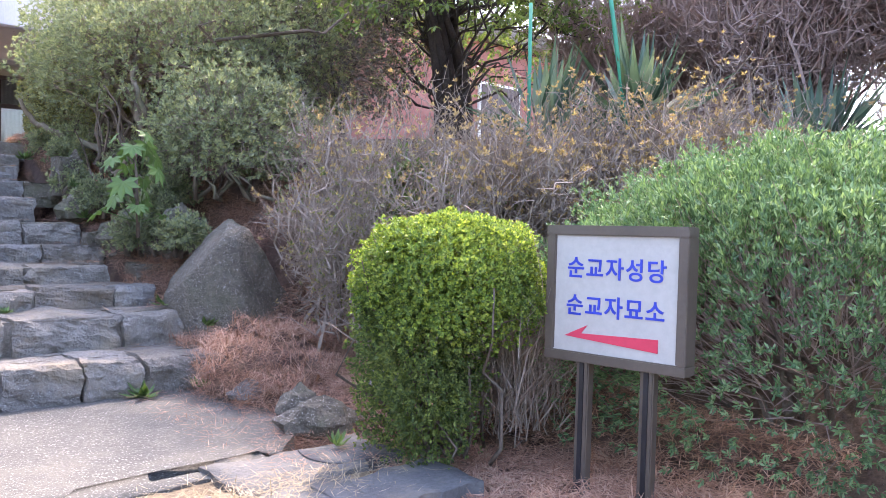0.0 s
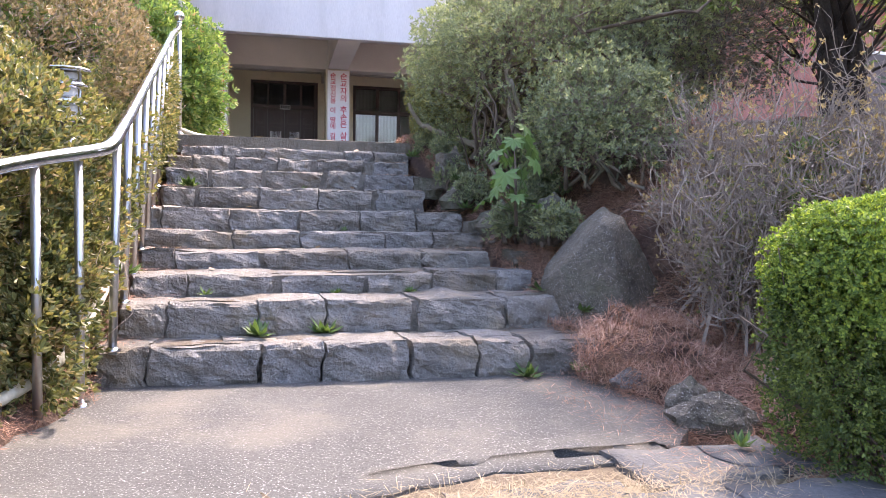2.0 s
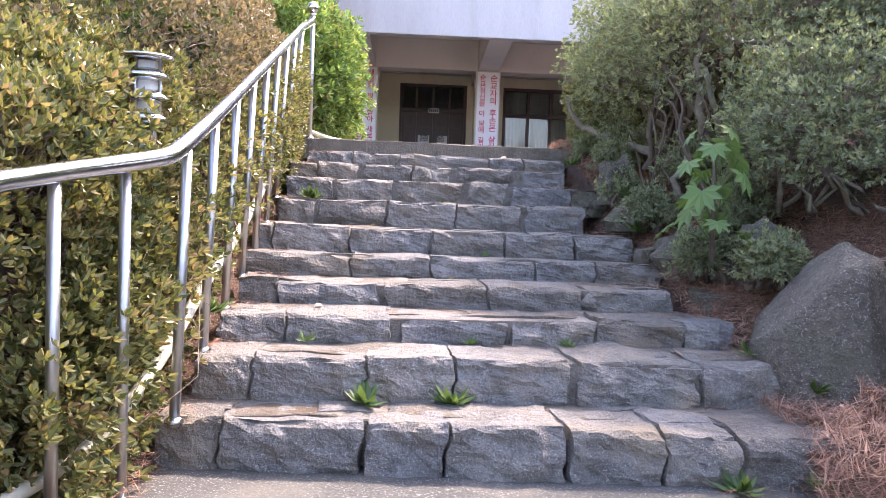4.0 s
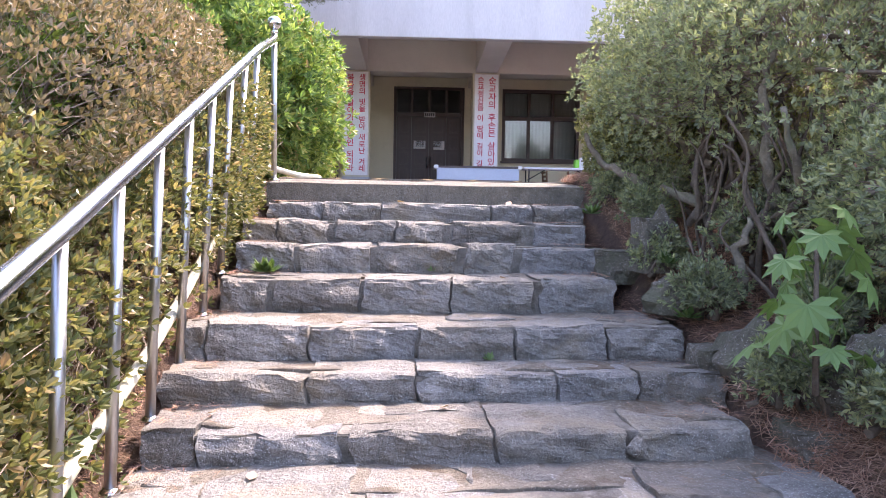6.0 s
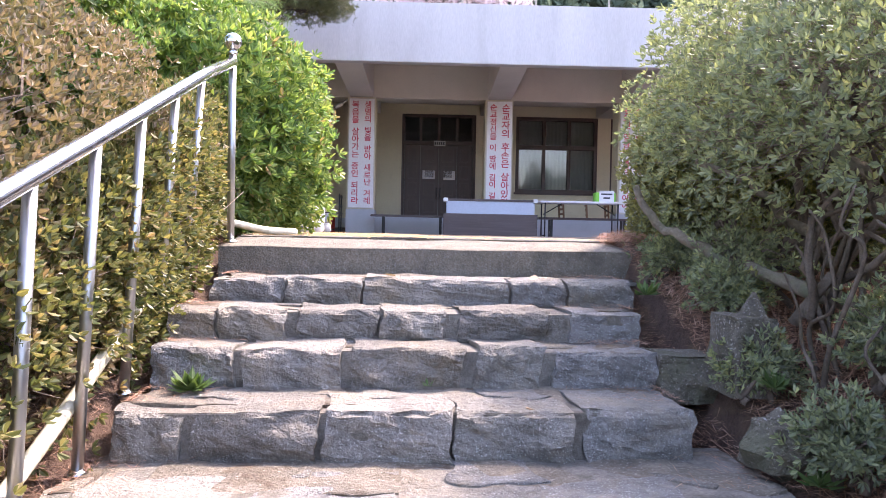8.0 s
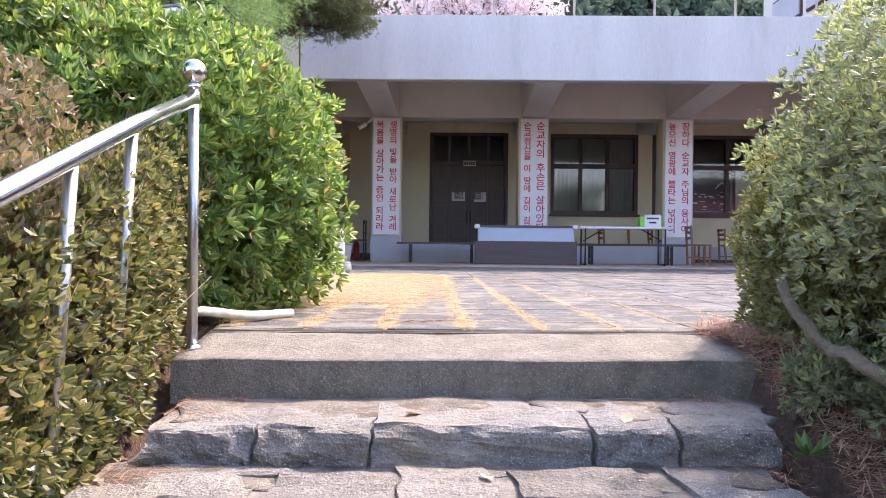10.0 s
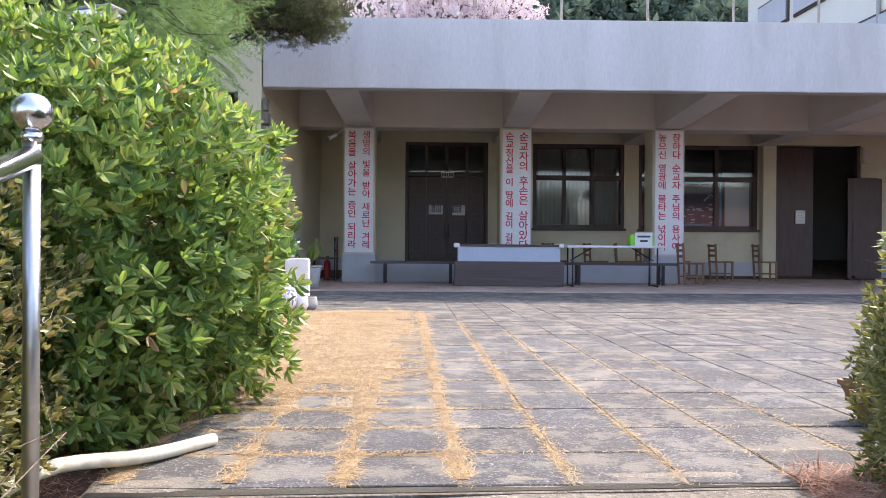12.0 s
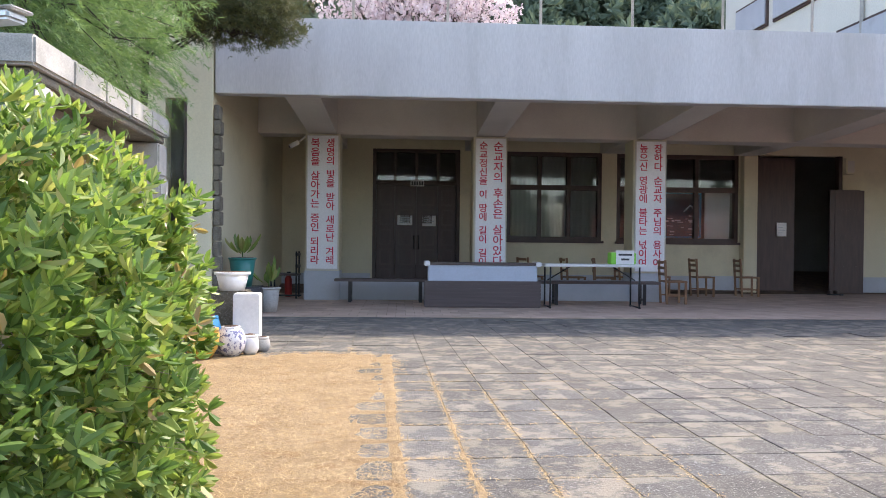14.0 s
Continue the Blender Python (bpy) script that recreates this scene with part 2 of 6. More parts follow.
# darker copy of the box leaf: shade under the crown put into the colour
M["boxleaf_low"] = leafy("box_leaf_shaded", [(0.045, 0.08, 0.03), (0.09, 0.14, 0.045), (0.165, 0.225, 0.065), (0.28, 0.35, 0.09)], 0.45, 0.4)
M["juniper"] = leafy("juniper_scale", [(0.04, 0.085, 0.045), (0.085, 0.165, 0.082), (0.16, 0.27, 0.135), (0.28, 0.40, 0.225)], 0.6, 0.28)
M["dryleaf"] = leafy("bronze_leaf", [(0.24, 0.17, 0.10), (0.34, 0.25, 0.14), (0.40, 0.31, 0.17), (0.38, 0.24, 0.14)], 0.6, 0.35)
M["deadleaf"] = leafy("fallen_leaf", [(0.20, 0.10, 0.06), (0.36, 0.24, 0.16), (0.48, 0.36, 0.26)], 0.7, 0.1)
M["fatsia"] = leafy("fatsia_leaf", [(0.07, 0.14, 0.045), (0.13, 0.22, 0.07), (0.24, 0.35, 0.11)], 0.5, 0.3, 0.35)
M["yucca"] = leafy("yucca_blade", [(0.04, 0.08, 0.055), (0.09, 0.15, 0.11), (0.20, 0.28, 0.22)], 0.4, 0.2)
M["cedar"] = leafy("cedar_needle", [(0.10, 0.18, 0.09), (0.18, 0.29, 0.13), (0.28, 0.40, 0.19)], 0.6, 0.35)
M["cypress"] = leafy("cypress_needle", [(0.05, 0.07, 0.035), (0.10, 0.115, 0.055), (0.17, 0.15, 0.07)], 0.6, 0.25)
M["treeleaf"] = leafy("tree_leaf", [(0.05, 0.085, 0.03), (0.105, 0.16, 0.05), (0.21, 0.28, 0.085)], 0.5, 0.35)
# pale greyish greens: distance haze is mixed into the leaf colour
M["woods"] = leafy("far_foliage_hazed", [(0.09, 0.13, 0.10), (0.13, 0.18, 0.13), (0.18, 0.23, 0.16)], 0.9, 0.25, 0.1, (1, 1, 0.9))
M["blossom"] = leafy("blossom", [(0.66, 0.54, 0.58), (0.80, 0.71, 0.74), (0.86, 0.81, 0.83)], 0.7, 0.3, 0.2, (1.0, 1.0, 1.0))
M["weed"] = leafy("weed_leaf", [(0.06, 0.11, 0.035), (0.10, 0.17, 0.055), (0.17, 0.25, 0.09)], 0.55, 0.25)
M["tan_stone"] = surface("tan_granite", (0.30, 0.27, 0.225), (0.42, 0.385, 0.325), 3, 80, 0.85, 0.3, 0.004, (0.22, 0.195, 0.16), 1.5)
M["coping"] = surface("white_granite", (0.36, 0.355, 0.34), (0.54, 0.53, 0.51), 5, 80, 0.8, 0.3, 0.004, (0.34, 0.32, 0.28), 2.0, (0.55, 0.75))
M["far_white"] = surface("white_render", (0.66, 0.65, 0.58), (0.74, 0.73, 0.66), 0.5, 20, 0.85, 0.05)
M["net"] = surface("green_net", (0.02, 0.22, 0.13), (0.03, 0.30, 0.18), 3, 30, 0.6, 0.0)
M["pot_teal"] = surface("teal_glaze", (0.02, 0.15, 0.14), (0.03, 0.22, 0.20), 4, 40, 0.3, 0.05)
M["pot_blue"] = surface("blue_glaze", (0.04, 0.20, 0.42), (0.06, 0.28, 0.52), 4, 40, 0.25, 0.05)
M["pot_yellow"] = surface("ochre_glaze", (0.52, 0.30, 0.05), (0.66, 0.42, 0.09), 4, 40, 0.3, 0.05)
M["pot_spot"] = surface("speckled_glaze", (0.70, 0.70, 0.72), (0.78, 0.78, 0.80), 4, 40, 0.3, 0.05, 0.002, (0.03, 0.04, 0.20), 22.0, (0.52, 0.56))
M["red_plastic"] = surface("red_paint", (0.45, 0.02, 0.02), (0.55, 0.04, 0.03), 4, 40, 0.4, 0.0)
M["green_neon"] = surface("lime_plastic", (0.20, 0.60, 0.06), (0.26, 0.70, 0.09), 4, 40, 0.5, 0.0)
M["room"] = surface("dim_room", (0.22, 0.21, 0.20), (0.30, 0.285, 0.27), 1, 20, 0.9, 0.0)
M["curtain"] = surface("pale_curtain", (0.62, 0.62, 0.60), (0.74, 0.74, 0.71), 1.4, 20, 0.9, 0.1, 0.01, squash=(9, 9, 0.2))
M["mural"] = surface("dark_blue_photo", (0.018, 0.026, 0.05), (0.06, 0.085, 0.13), 3, 18, 0.5, 0.0, grain=1.0)
M["paper"] = surface("paper", (0.72, 0.71, 0.70), (0.80, 0.79, 0.78), 4, 40, 0.8, 0.0)


def glass_build(nt, bsdf):
    bsdf.inputs["Base Color"].default_value = (0.9, 0.93, 0.93, 1)
    bsdf.inputs["Roughness"].default_value = 0.03
    bsdf.inputs["Transmission Weight"].default_value = 1.0
    bsdf.inputs["IOR"].default_value = 1.5


M["glass"] = material("window_glass", glass_build)


# ---- building helpers ----
def mesh_of(name, bm, mat):
    me = bpy.data.meshes.new(name)
    bm.to_mesh(me)
    bm.free()
    me.materials.append(M[mat])
    return me


def part(name, bm, mat, parent=None, label="", m=None):
    ob = new(name, mesh_of(name, bm, mat))
    if parent is not None:
        ob.parent = parent
    if m is not None:
        ob.matrix_basis = m
    return tagged(ob, label)


def arrays(name, verts, faces, mat, parent=None, label="", smooth=False):
    me = bpy.data.meshes.new(name)
    me.from_pydata(verts if isinstance(verts, list) else verts.tolist(), [], faces if isinstance(faces, list) else faces.tolist())
    me.materials.append(M[mat])
    if smooth:
        me.polygons.foreach_set("use_smooth", [True] * len(me.polygons))
    ob = new(name, me)
    if parent is not None:
        ob.parent = parent
    return tagged(ob, label)


def empty(name, label, category, m=None, group="", kind=""):
    ob = new(name)
    if m is not None:
        ob.matrix_basis = m
    return tagged(ob, label, category, group, kind)


def box(x0, x1, y0, y1, z0, z1, bevel=0.0, bm=None):
    bm = bm or bmesh.new()
    made = bmesh.ops.create_cube(bm, size=1.0, matrix=Matrix.Translation(((x0 + x1) / 2, (y0 + y1) / 2, (z0 + z1) / 2)) @ Matrix.Diagonal((abs(x1 - x0), abs(y1 - y0), abs(z1 - z0), 1)))
    if bevel:
        edges = {e for v in made["verts"] for e in v.link_edges}
        bmesh.ops.bevel(bm, geom=list(edges), offset=bevel, segments=2, affect="EDGES")
    return bm


def rod(a, b, r0, r1=None, sides=10, bm=None, caps=True):
    bm = bm or bmesh.new()
    a, b = Vector(a), Vector(b)
    r1 = r0 if r1 is None else r1
    turn = (b - a).to_track_quat("Z", "Y").to_matrix().to_4x4()
    made = bmesh.ops.create_cone(bm, cap_ends=caps, segments=sides, radius1=r0, radius2=r1, depth=(b - a).length, matrix=Matrix.Translation((a + b) / 2) @ turn)
    for v in made["verts"]:
        for fc in v.link_faces:
            fc.smooth = len(fc.verts) == 4
    return bm


def lathe(profile, sides=24, bm=None, centre=(0, 0, 0)):
    bm = bm or bmesh.new()
    rings = []
    for r, z in profile:
        rings.append([bm.verts.new((centre[0] + r * math.cos(2 * math.pi * i / sides), centre[1] + r * math.sin(2 * math.pi * i / sides), centre[2] + z)) for i in range(sides)])
    for p, q in zip(rings, rings[1:]):
        for i in range(sides):
            bm.faces.new((p[i], p[(i + 1) % sides], q[(i + 1) % sides], q[i])).smooth = True
    bm.faces.new(rings[0][::-1])
    bm.faces.new(rings[-1])
    return bm


def tube(points, radius, sides=10, bm=None, taper=None):
    """A round pipe along a line of points."""
    bm = bm or bmesh.new()
    pts = [Vector(p) for p in points]
    rings = []
    for i, p in enumerate(pts):
        d = (pts[min(i + 1, len(pts) - 1)] - pts[max(i - 1, 0)]).normalized()
        q = d.to_track_quat("Z", "Y")
        r = radius * (1 if taper is None else 1 + (taper - 1) * i / (len(pts) - 1))
        rings.append([bm.verts.new(p + q @ Vector((r * math.cos(2 * math.pi * k / sides), r * math.sin(2 * math.pi * k / sides), 0))) for k in range(sides)])
    for a, b in zip(rings, rings[1:]):
        best = min(range(sides), key=lambda s: (a[0].co - b[s].co).length)
        for k in range(sides):
            bm.faces.new((a[k], a[(k + 1) % sides], b[(k + 1 + best) % sides], b[(k + best) % sides])).smooth = True
    bm.faces.new(rings[0][::-1])
    bm.faces.new(rings[-1])
    return bm


def smooth_line(points, n=6):
    """Catmull-Rom through the points."""
    p = [Vector(q) for q in points]
    p = [p[0] * 2 - p[1]] + p + [p[-1] * 2 - p[-2]]
    out = []
    for i in range(1, len(p) - 2):
        for k in range(n):
            t = k / n
            out.append(0.5 * (2 * p[i] + (p[i + 1] - p[i - 1]) * t + (2 * p[i - 1] - 5 * p[i] + 4 * p[i + 1] - p[i + 2]) * t * t + (3 * p[i] - p[i - 1] - 3 * p[i + 1] + p[i + 2]) * t ** 3))
    return out + [p[-2]]


def words(name, text, size, mat, parent, m, label="", stretch=1.0, thick=0.0015, spacing=1.0, weight=0.0):
    """Lettering with the built-in font, as a mesh."""
    cu = bpy.data.curves.new(name, "FONT")
    cu.body, cu.size, cu.extrude, cu.align_x, cu.align_y, cu.offset = text, size, thick, "CENTER", "CENTER", weight
    cu.space_character = spacing
    tmp = bpy.data.objects.new(name + "_shape", cu)
    scene.collection.objects.link(tmp)
    me = bpy.data.meshes.new_from_object(tmp.evaluated_get(bpy.context.evaluated_depsgraph_get()))
    bpy.data.objects.remove(tmp)
    me.materials.clear()
    me.materials.append(M[mat])
    ob = new(name, me)
    if parent is not None:
        ob.parent = parent
    ob.matrix_basis = m @ Matrix.Diagonal((stretch, 1, 1, 1))
    return tagged(ob, label)


rng = np.random.default_rng(7)


def frames_for(normals):
    """Two directions across each normal, turned at random."""
    n = normals / np.linalg.norm(normals, axis=1, keepdims=True)
    h = rng.normal(size=n.shape)
    u = np.cross(n, h)
    u /= np.linalg.norm(u, axis=1, keepdims=True)
    return n, u, np.cross(n, u)


def leaf_mesh(centres, along, across, length, width, fold=0.25, blunt=False):
    """Folded leaves: pointed, as two triangles each, or blunt and arched, as four."""
    n = len(centres)
    up = np.cross(along, across)
    length, width = np.asarray(length).reshape(-1, 1), np.asarray(width).reshape(-1, 1)
    base, tip = centres, centres + along * length
    mid = centres + along * length * 0.55
    lift = up * width * fold
    if blunt:
        low, high, tip = centres + along * length * 0.42, centres + along * length * 0.80 - up * length * 0.04, tip - up * length * 0.12
        side, far = across * width * 0.46, across * width * 0.40
        verts = np.stack((base, low + side + lift, high + far + lift * 0.7, tip, high - far + lift * 0.7, low - side + lift), 1).reshape(-1, 3)
        k = np.arange(n)[:, None] * 6
        return verts, np.concatenate([k + np.array([q]) for q in ((0, 1, 2), (0, 2, 3), (0, 3, 4), (0, 4, 5))], 1).reshape(-1, 3)
    verts = np.stack((base, mid + across * width * 0.5 + lift, tip, mid - across * width * 0.5 + lift), 1).reshape(-1, 3)
    k = np.arange(n)[:, None] * 4
    faces = np.concatenate((k + np.array([[0, 1, 2]]), k + np.array([[0, 2, 3]])), 1).reshape(-1, 3)
    return verts, faces


def rosettes(centres, normals, leaves, length, width, spread=0.75, jitter=0.35, blunt=False):
    """Whorls of leaves at twig ends, opening round each normal."""
    n, u, w = frames_for(normals)
    C, A, X = [], [], []
    start = rng.uniform(0, 6.28, len(n))
    for i in range(leaves):
        a = start + 6.283 * i / leaves + rng.normal(0, 0.25, len(n))
        s = np.clip(rng.normal(spread, jitter * 0.5, len(n)), 0.1, 1.25)[:, None]
        radial = u * np.cos(a)[:, None] + w * np.sin(a)[:, None]
        along = radial * np.sin(s) + n * np.cos(s)
        across = np.cross(along, n)
        across /= np.linalg.norm(across, axis=1, keepdims=True) + 1e-9
        C.append(centres), A.append(along), X.append(across)
    C, A, X = np.concatenate(C), np.concatenate(A), np.concatenate(X)
    L = length * rng.uniform(0.65, 1.25, len(C))
    return leaf_mesh(C, A, X, L, L * width / length, blunt=blunt)


def blob_points(n, centre, radii, power=2.0, depth=0.22, bump=0.12, freq=2.2, floor_z=None, shear=None, seed=0.0, low=-1.0, thin=None):
    """Points in the outer shell of an uneven, rounded mass, with the outward direction at each."""
    d = rng.normal(size=(int(n * 1.5), 3))
    d /= np.linalg.norm(d, axis=1, keepdims=True)
    d = d[d[:, 2] > low]
    r = 1.0 / (np.abs(d) ** power).sum(1) ** (1 / power)
    lumps = np.array([noise.noise(Vector(v) * freq + Vector((seed, seed * 1.7, 3.1))) + 0.5 * noise.noise(Vector(v) * freq * 2.7 + Vector((seed, 8.2, seed))) for v in d])
    r = r * (1 + bump * lumps) * (1 - depth * rng.random(len(d)) ** 1.6)
    p = d * r[:, None] * np.array(radii)
    out = d / np.array(radii)
    out /= np.linalg.norm(out, axis=1, keepdims=True)
    if shear:
        p[:, 2] += shear * p[:, 1]
    p += np.array(centre)
    if thin is not None:
        keep = rng.random(len(p)) > thin(p)
        p, out = p[keep], out[keep]
    if floor_z is not None:
        keep = p[:, 2] > (floor_z(p) if callable(floor_z) else floor_z)
        p, out = p[keep], out[keep]
    return p[:n], out[:n]


def branches(name, parent, mat, roots, tips, r0, bends=0.12, steps=5, label="", sides=5):
    """Crooked limbs from roots to tips, one mesh."""
    bm = bmesh.new()
    for a, b in zip(roots, tips):
        a, b = Vector(a), Vector(b)
        pts, length = [], (b - a).length
        for i in range(steps + 1):
            t = i / steps
            wob = Vector(rng.normal(size=3)) * bends * length * (0 if i == 0 else 0.5)
            pts.append(a.lerp(b, t) + wob + Vector((0, 0, bends * length * math.sin(t * 3.14) * 0.4)))
        tube(pts, r0 * rng.uniform(0.7, 1.3), sides, bm, 0.3)
    ob = part(name, bm, mat, parent, label)
    return ob if len(roots) == 1 else tagged(ob, kind="stuff")


# ---- ground ----
TERRACE = 2.44
STAIR = ((4.05, 0.83), (7.85, 2.38))


def bed(y):
    """Height of the foot of the stairs, the flight and the terrace along the walk."""
    t = (y - STAIR[0][0]) / (STAIR[1][0] - STAIR[0][0])
    return 0.83 + (2.40 - 0.83) * min(1.0, max(0.0, t))


def smoothstep(a, b, v):
    t = min(1.0, max(0.0, (v - a) / (b - a)))
    return t * t * (3 - 2 * t)


def path_drop(y):
    """How far the path below the landing falls away."""
    return 0.27 * min(2.6, max(0.0, 2.15 - y))


def ground_z(x, y):
    base = bed(y)
    rough = 0.05 * noise.noise(Vector((x * 1.3, y * 1.3, 0))) + 0.025 * noise.noise(Vector((x * 5, y * 5, 2)))
    edge = 1.42 + (0.12 if y < 3.4 else 0.0)
    if y < 2.0:
        edge += 0.10 * (2.0 - y)
    edge += 0.75 * smoothstep(2.9, 2.0, y)
    right = smoothstep(edge - 0.2, edge + (2.0 if y > 4.5 else 3.6), x)
    left = smoothstep(0.95, 2.4, -x - max(0.0, 3.9 - y) * 0.35)
    top = max(base, 2.36)
    z = base + (top - base) * max(right, left * 0.75)
    free = max(smoothstep(edge - 0.05, edge + 0.15, x), smoothstep(0.82, 0.90, -x - max(0.0, 3.9 - y) * 0.35))
    if y > 8.6:
        free = max(smoothstep(2.2, 2.5, x) * smoothstep(9.2, 8.6, y), smoothstep(0.75, 0.9, -x) * smoothstep(11.5, 10.8, y))
    z += (rough + 0.03) * free
    if 3.9 < y < 8.45 and -0.9 < x < 1.46:
        z -= 0.34 * (1 - free)
    elif y < 7.9:
        z -= 0.06 * (1 - free)
    elif y > 8.45:
        z -= 0.06
    if y < 2.2:
        z -= path_drop(y) * smoothstep(1.32, 1.06, x)
    if y > 31:
        z += 26.0 * smoothstep(31, 72, y)
    return z


def spaced(fine0, fine1, step, far):
    mid = np.arange(fine0, fine1 + 1e-6, step)
    grow = np.array([1.0, 3, 7, 14, 25, 45, 90, 200, 400]) * far / 400
    return np.concatenate((fine0 - grow[::-1], mid, fine1 + grow))


gx, gy = spaced(-4.0, 5.6, 0.12, 1500), spaced(-1.0, 12.0, 0.12, 1500)
gv = [(float(x), float(y), ground_z(float(x), float(y))) for y in gy for x in gx]
nx = len(gx)
gf = [(j * nx + i, j * nx + i + 1, (j + 1) * nx + i + 1, (j + 1) * nx + i) for j in range(len(gy) - 1) for i in range(nx - 1)]
tagged(arrays("ground", gv, gf, "soil", smooth=True), "brown earth bank strewn with dry pine needles", "ground", kind="structure")


def rough_plate(name, x0, x1, y0, y1, z, thick, mat, parent, edge=0.03, lumps=0.008, step=0.12, seed=0.0, shape=None, label=""):
    """A thick plate with an uneven surface and broken edges; shape(x, y) may move its outline."""
    bm = bmesh.new()
    ni, nj = max(2, int((x1 - x0) / step)), max(2, int((y1 - y0) / step))
    rows = []
    for j in range(nj + 1):
        row = []
        for i in range(ni + 1):
            x, y = x0 + (x1 - x0) * i / ni, y0 + (y1 - y0) * j / nj
            w = Vector((x * 3 + seed, y * 3, seed))
            if j in (0, nj):
                y += edge * noise.noise(w * 2.3)
            if i in (0, ni):
                x += edge * noise.noise(w * 2.1 + Vector((4, 4, 4)))
            if shape:
                x, y = shape(x, y)
            row.append(bm.verts.new((x, y, z + lumps * noise.noise(w * 1.2))))
        rows.append(row)
    for j in range(nj):
        for i in range(ni):
            bm.faces.new((rows[j][i], rows[j][i + 1], rows[j + 1][i + 1], rows[j + 1][i])).smooth = True
    rim = [e for e in bm.edges if e.is_boundary]
    made = bmesh.ops.extrude_edge_only(bm, edges=rim)
    for v in made["geom"]:
        if isinstance(v, bmesh.types.BMVert):
            v.co.z = z - thick + 0.018 * noise.noise(v.co * 6)
            v.co.y += 0.016 * noise.noise(v.co * 9)
    for fc in bm.faces:
        if abs(fc.normal.z) < 0.5:
            fc.smooth = False
    bmesh.ops.recalc_face_normals(bm, faces=bm.faces)
    return part(name, bm, mat, parent, label)


# lower landing: cast concrete, broken away at its near edge
def landing_shape(x, y):
    if x > 0.9 and y > 2.5:
        y2 = y
        x = x - 0.34 * smoothstep(3.2, 2.5, y2) * smoothstep(0.9, 1.5, x) + 0.0
    if y < 2.7 and x > -0.6:
        y += 0.18 * smoothstep(-0.6, 0.6, x)
    return x, y


landing = rough_plate("pavement", -1.35, 1.48, 2.45, 4.2, 0.845, 0.12, "platform", None, 0.05, 0.006, 0.09, 1.0, landing_shape)
tagged(landing, "worn grey concrete landing with pale pebbles", "pavement", kind="structure")
near_ground = rough_plate("pavement", -5.0, 1.05, -6.0, 2.15, 0.84, 0.12, "platform", None, 0.04, 0.006, 0.25, 5.0)
for v in near_ground.data.vertices:
    v.co.z -= path_drop(v.co.y)
tagged(near_ground, "worn grey concrete path", "pavement", kind="structure")

tagged(rough_plate("straw_patch", -0.25, 1.35, 2.05, 2.70, 0.838, 0.05, "straw_dull", None, 0.10, 0.020, 0.04, 9.0), "pale dry needles filling a gap in the landing", "litter", kind="stuff")
# ---- stairs ----
stairs = empty("stairs", "eleven rough grey granite steps up a bank", "stairs", kind="structure")


def stone(name, x0, x1, y0, depth, z1, h, parent, seed, slope=0.0, mat="granite", peak=0.0):
    """A hewn block: flat, slightly tilted top, split front."""
    bm = bmesh.new()
    bmesh.ops.create_cube(bm, size=1.0)
    bmesh.ops.subdivide_edges(bm, edges=bm.edges[:], cuts=9, use_grid_fill=True)
    w = x1 - x0
    tilt, lift = rng.normal(0, 0.010), rng.normal(0, 0.006)
    for v in bm.verts:
        u, d, k = v.co.x + 0.5, v.co.y + 0.5, v.co.z + 0.5
        x, y, z = x0 + w * u, y0 + depth * d + slope * (x0 + w * u), z1 - h + h * k
        nse = noise.noise_vector(Vector((x * 4.1, y * 6, z * 7 + seed)))
        fine = noise.noise_vector(Vector((x * 13, y * 13, z * 15 + seed)))
        if d < 0.01:
            chip = noise.noise(Vector((x * 31, y * 9, z * 34 + seed)))
            y += 0.030 * nse.y + 0.026 * fine.y + 0.014 * chip + 0.012 * k - 0.010 * math.sin(k * 3.1)
        if k > 0.99:
            z += tilt * (u - 0.5) + lift + 0.012 * nse.z + 0.010 * fine.z + peak * max(0, 1 - abs(u - 0.5) * 3) * d
            if d < 0.01:
                z -= 0.003 + 0.030 * abs(fine.z)
                y += 0.006
        if u < 0.01 or u > 0.99:
            x += 0.022 * noise.noise(Vector((x * 0.8, y * 7, z * 11))) + 0.012 * noise.noise(Vector((x * 0.9 + 5, y * 16, z * 24)))
            if d < 0.01:
                x += (0.003 if u < 0.5 else -0.003)
        v.co = (x, y, z)
    for fc in bm.faces:
        fc.smooth = False
    return part(name, bm, mat, parent)


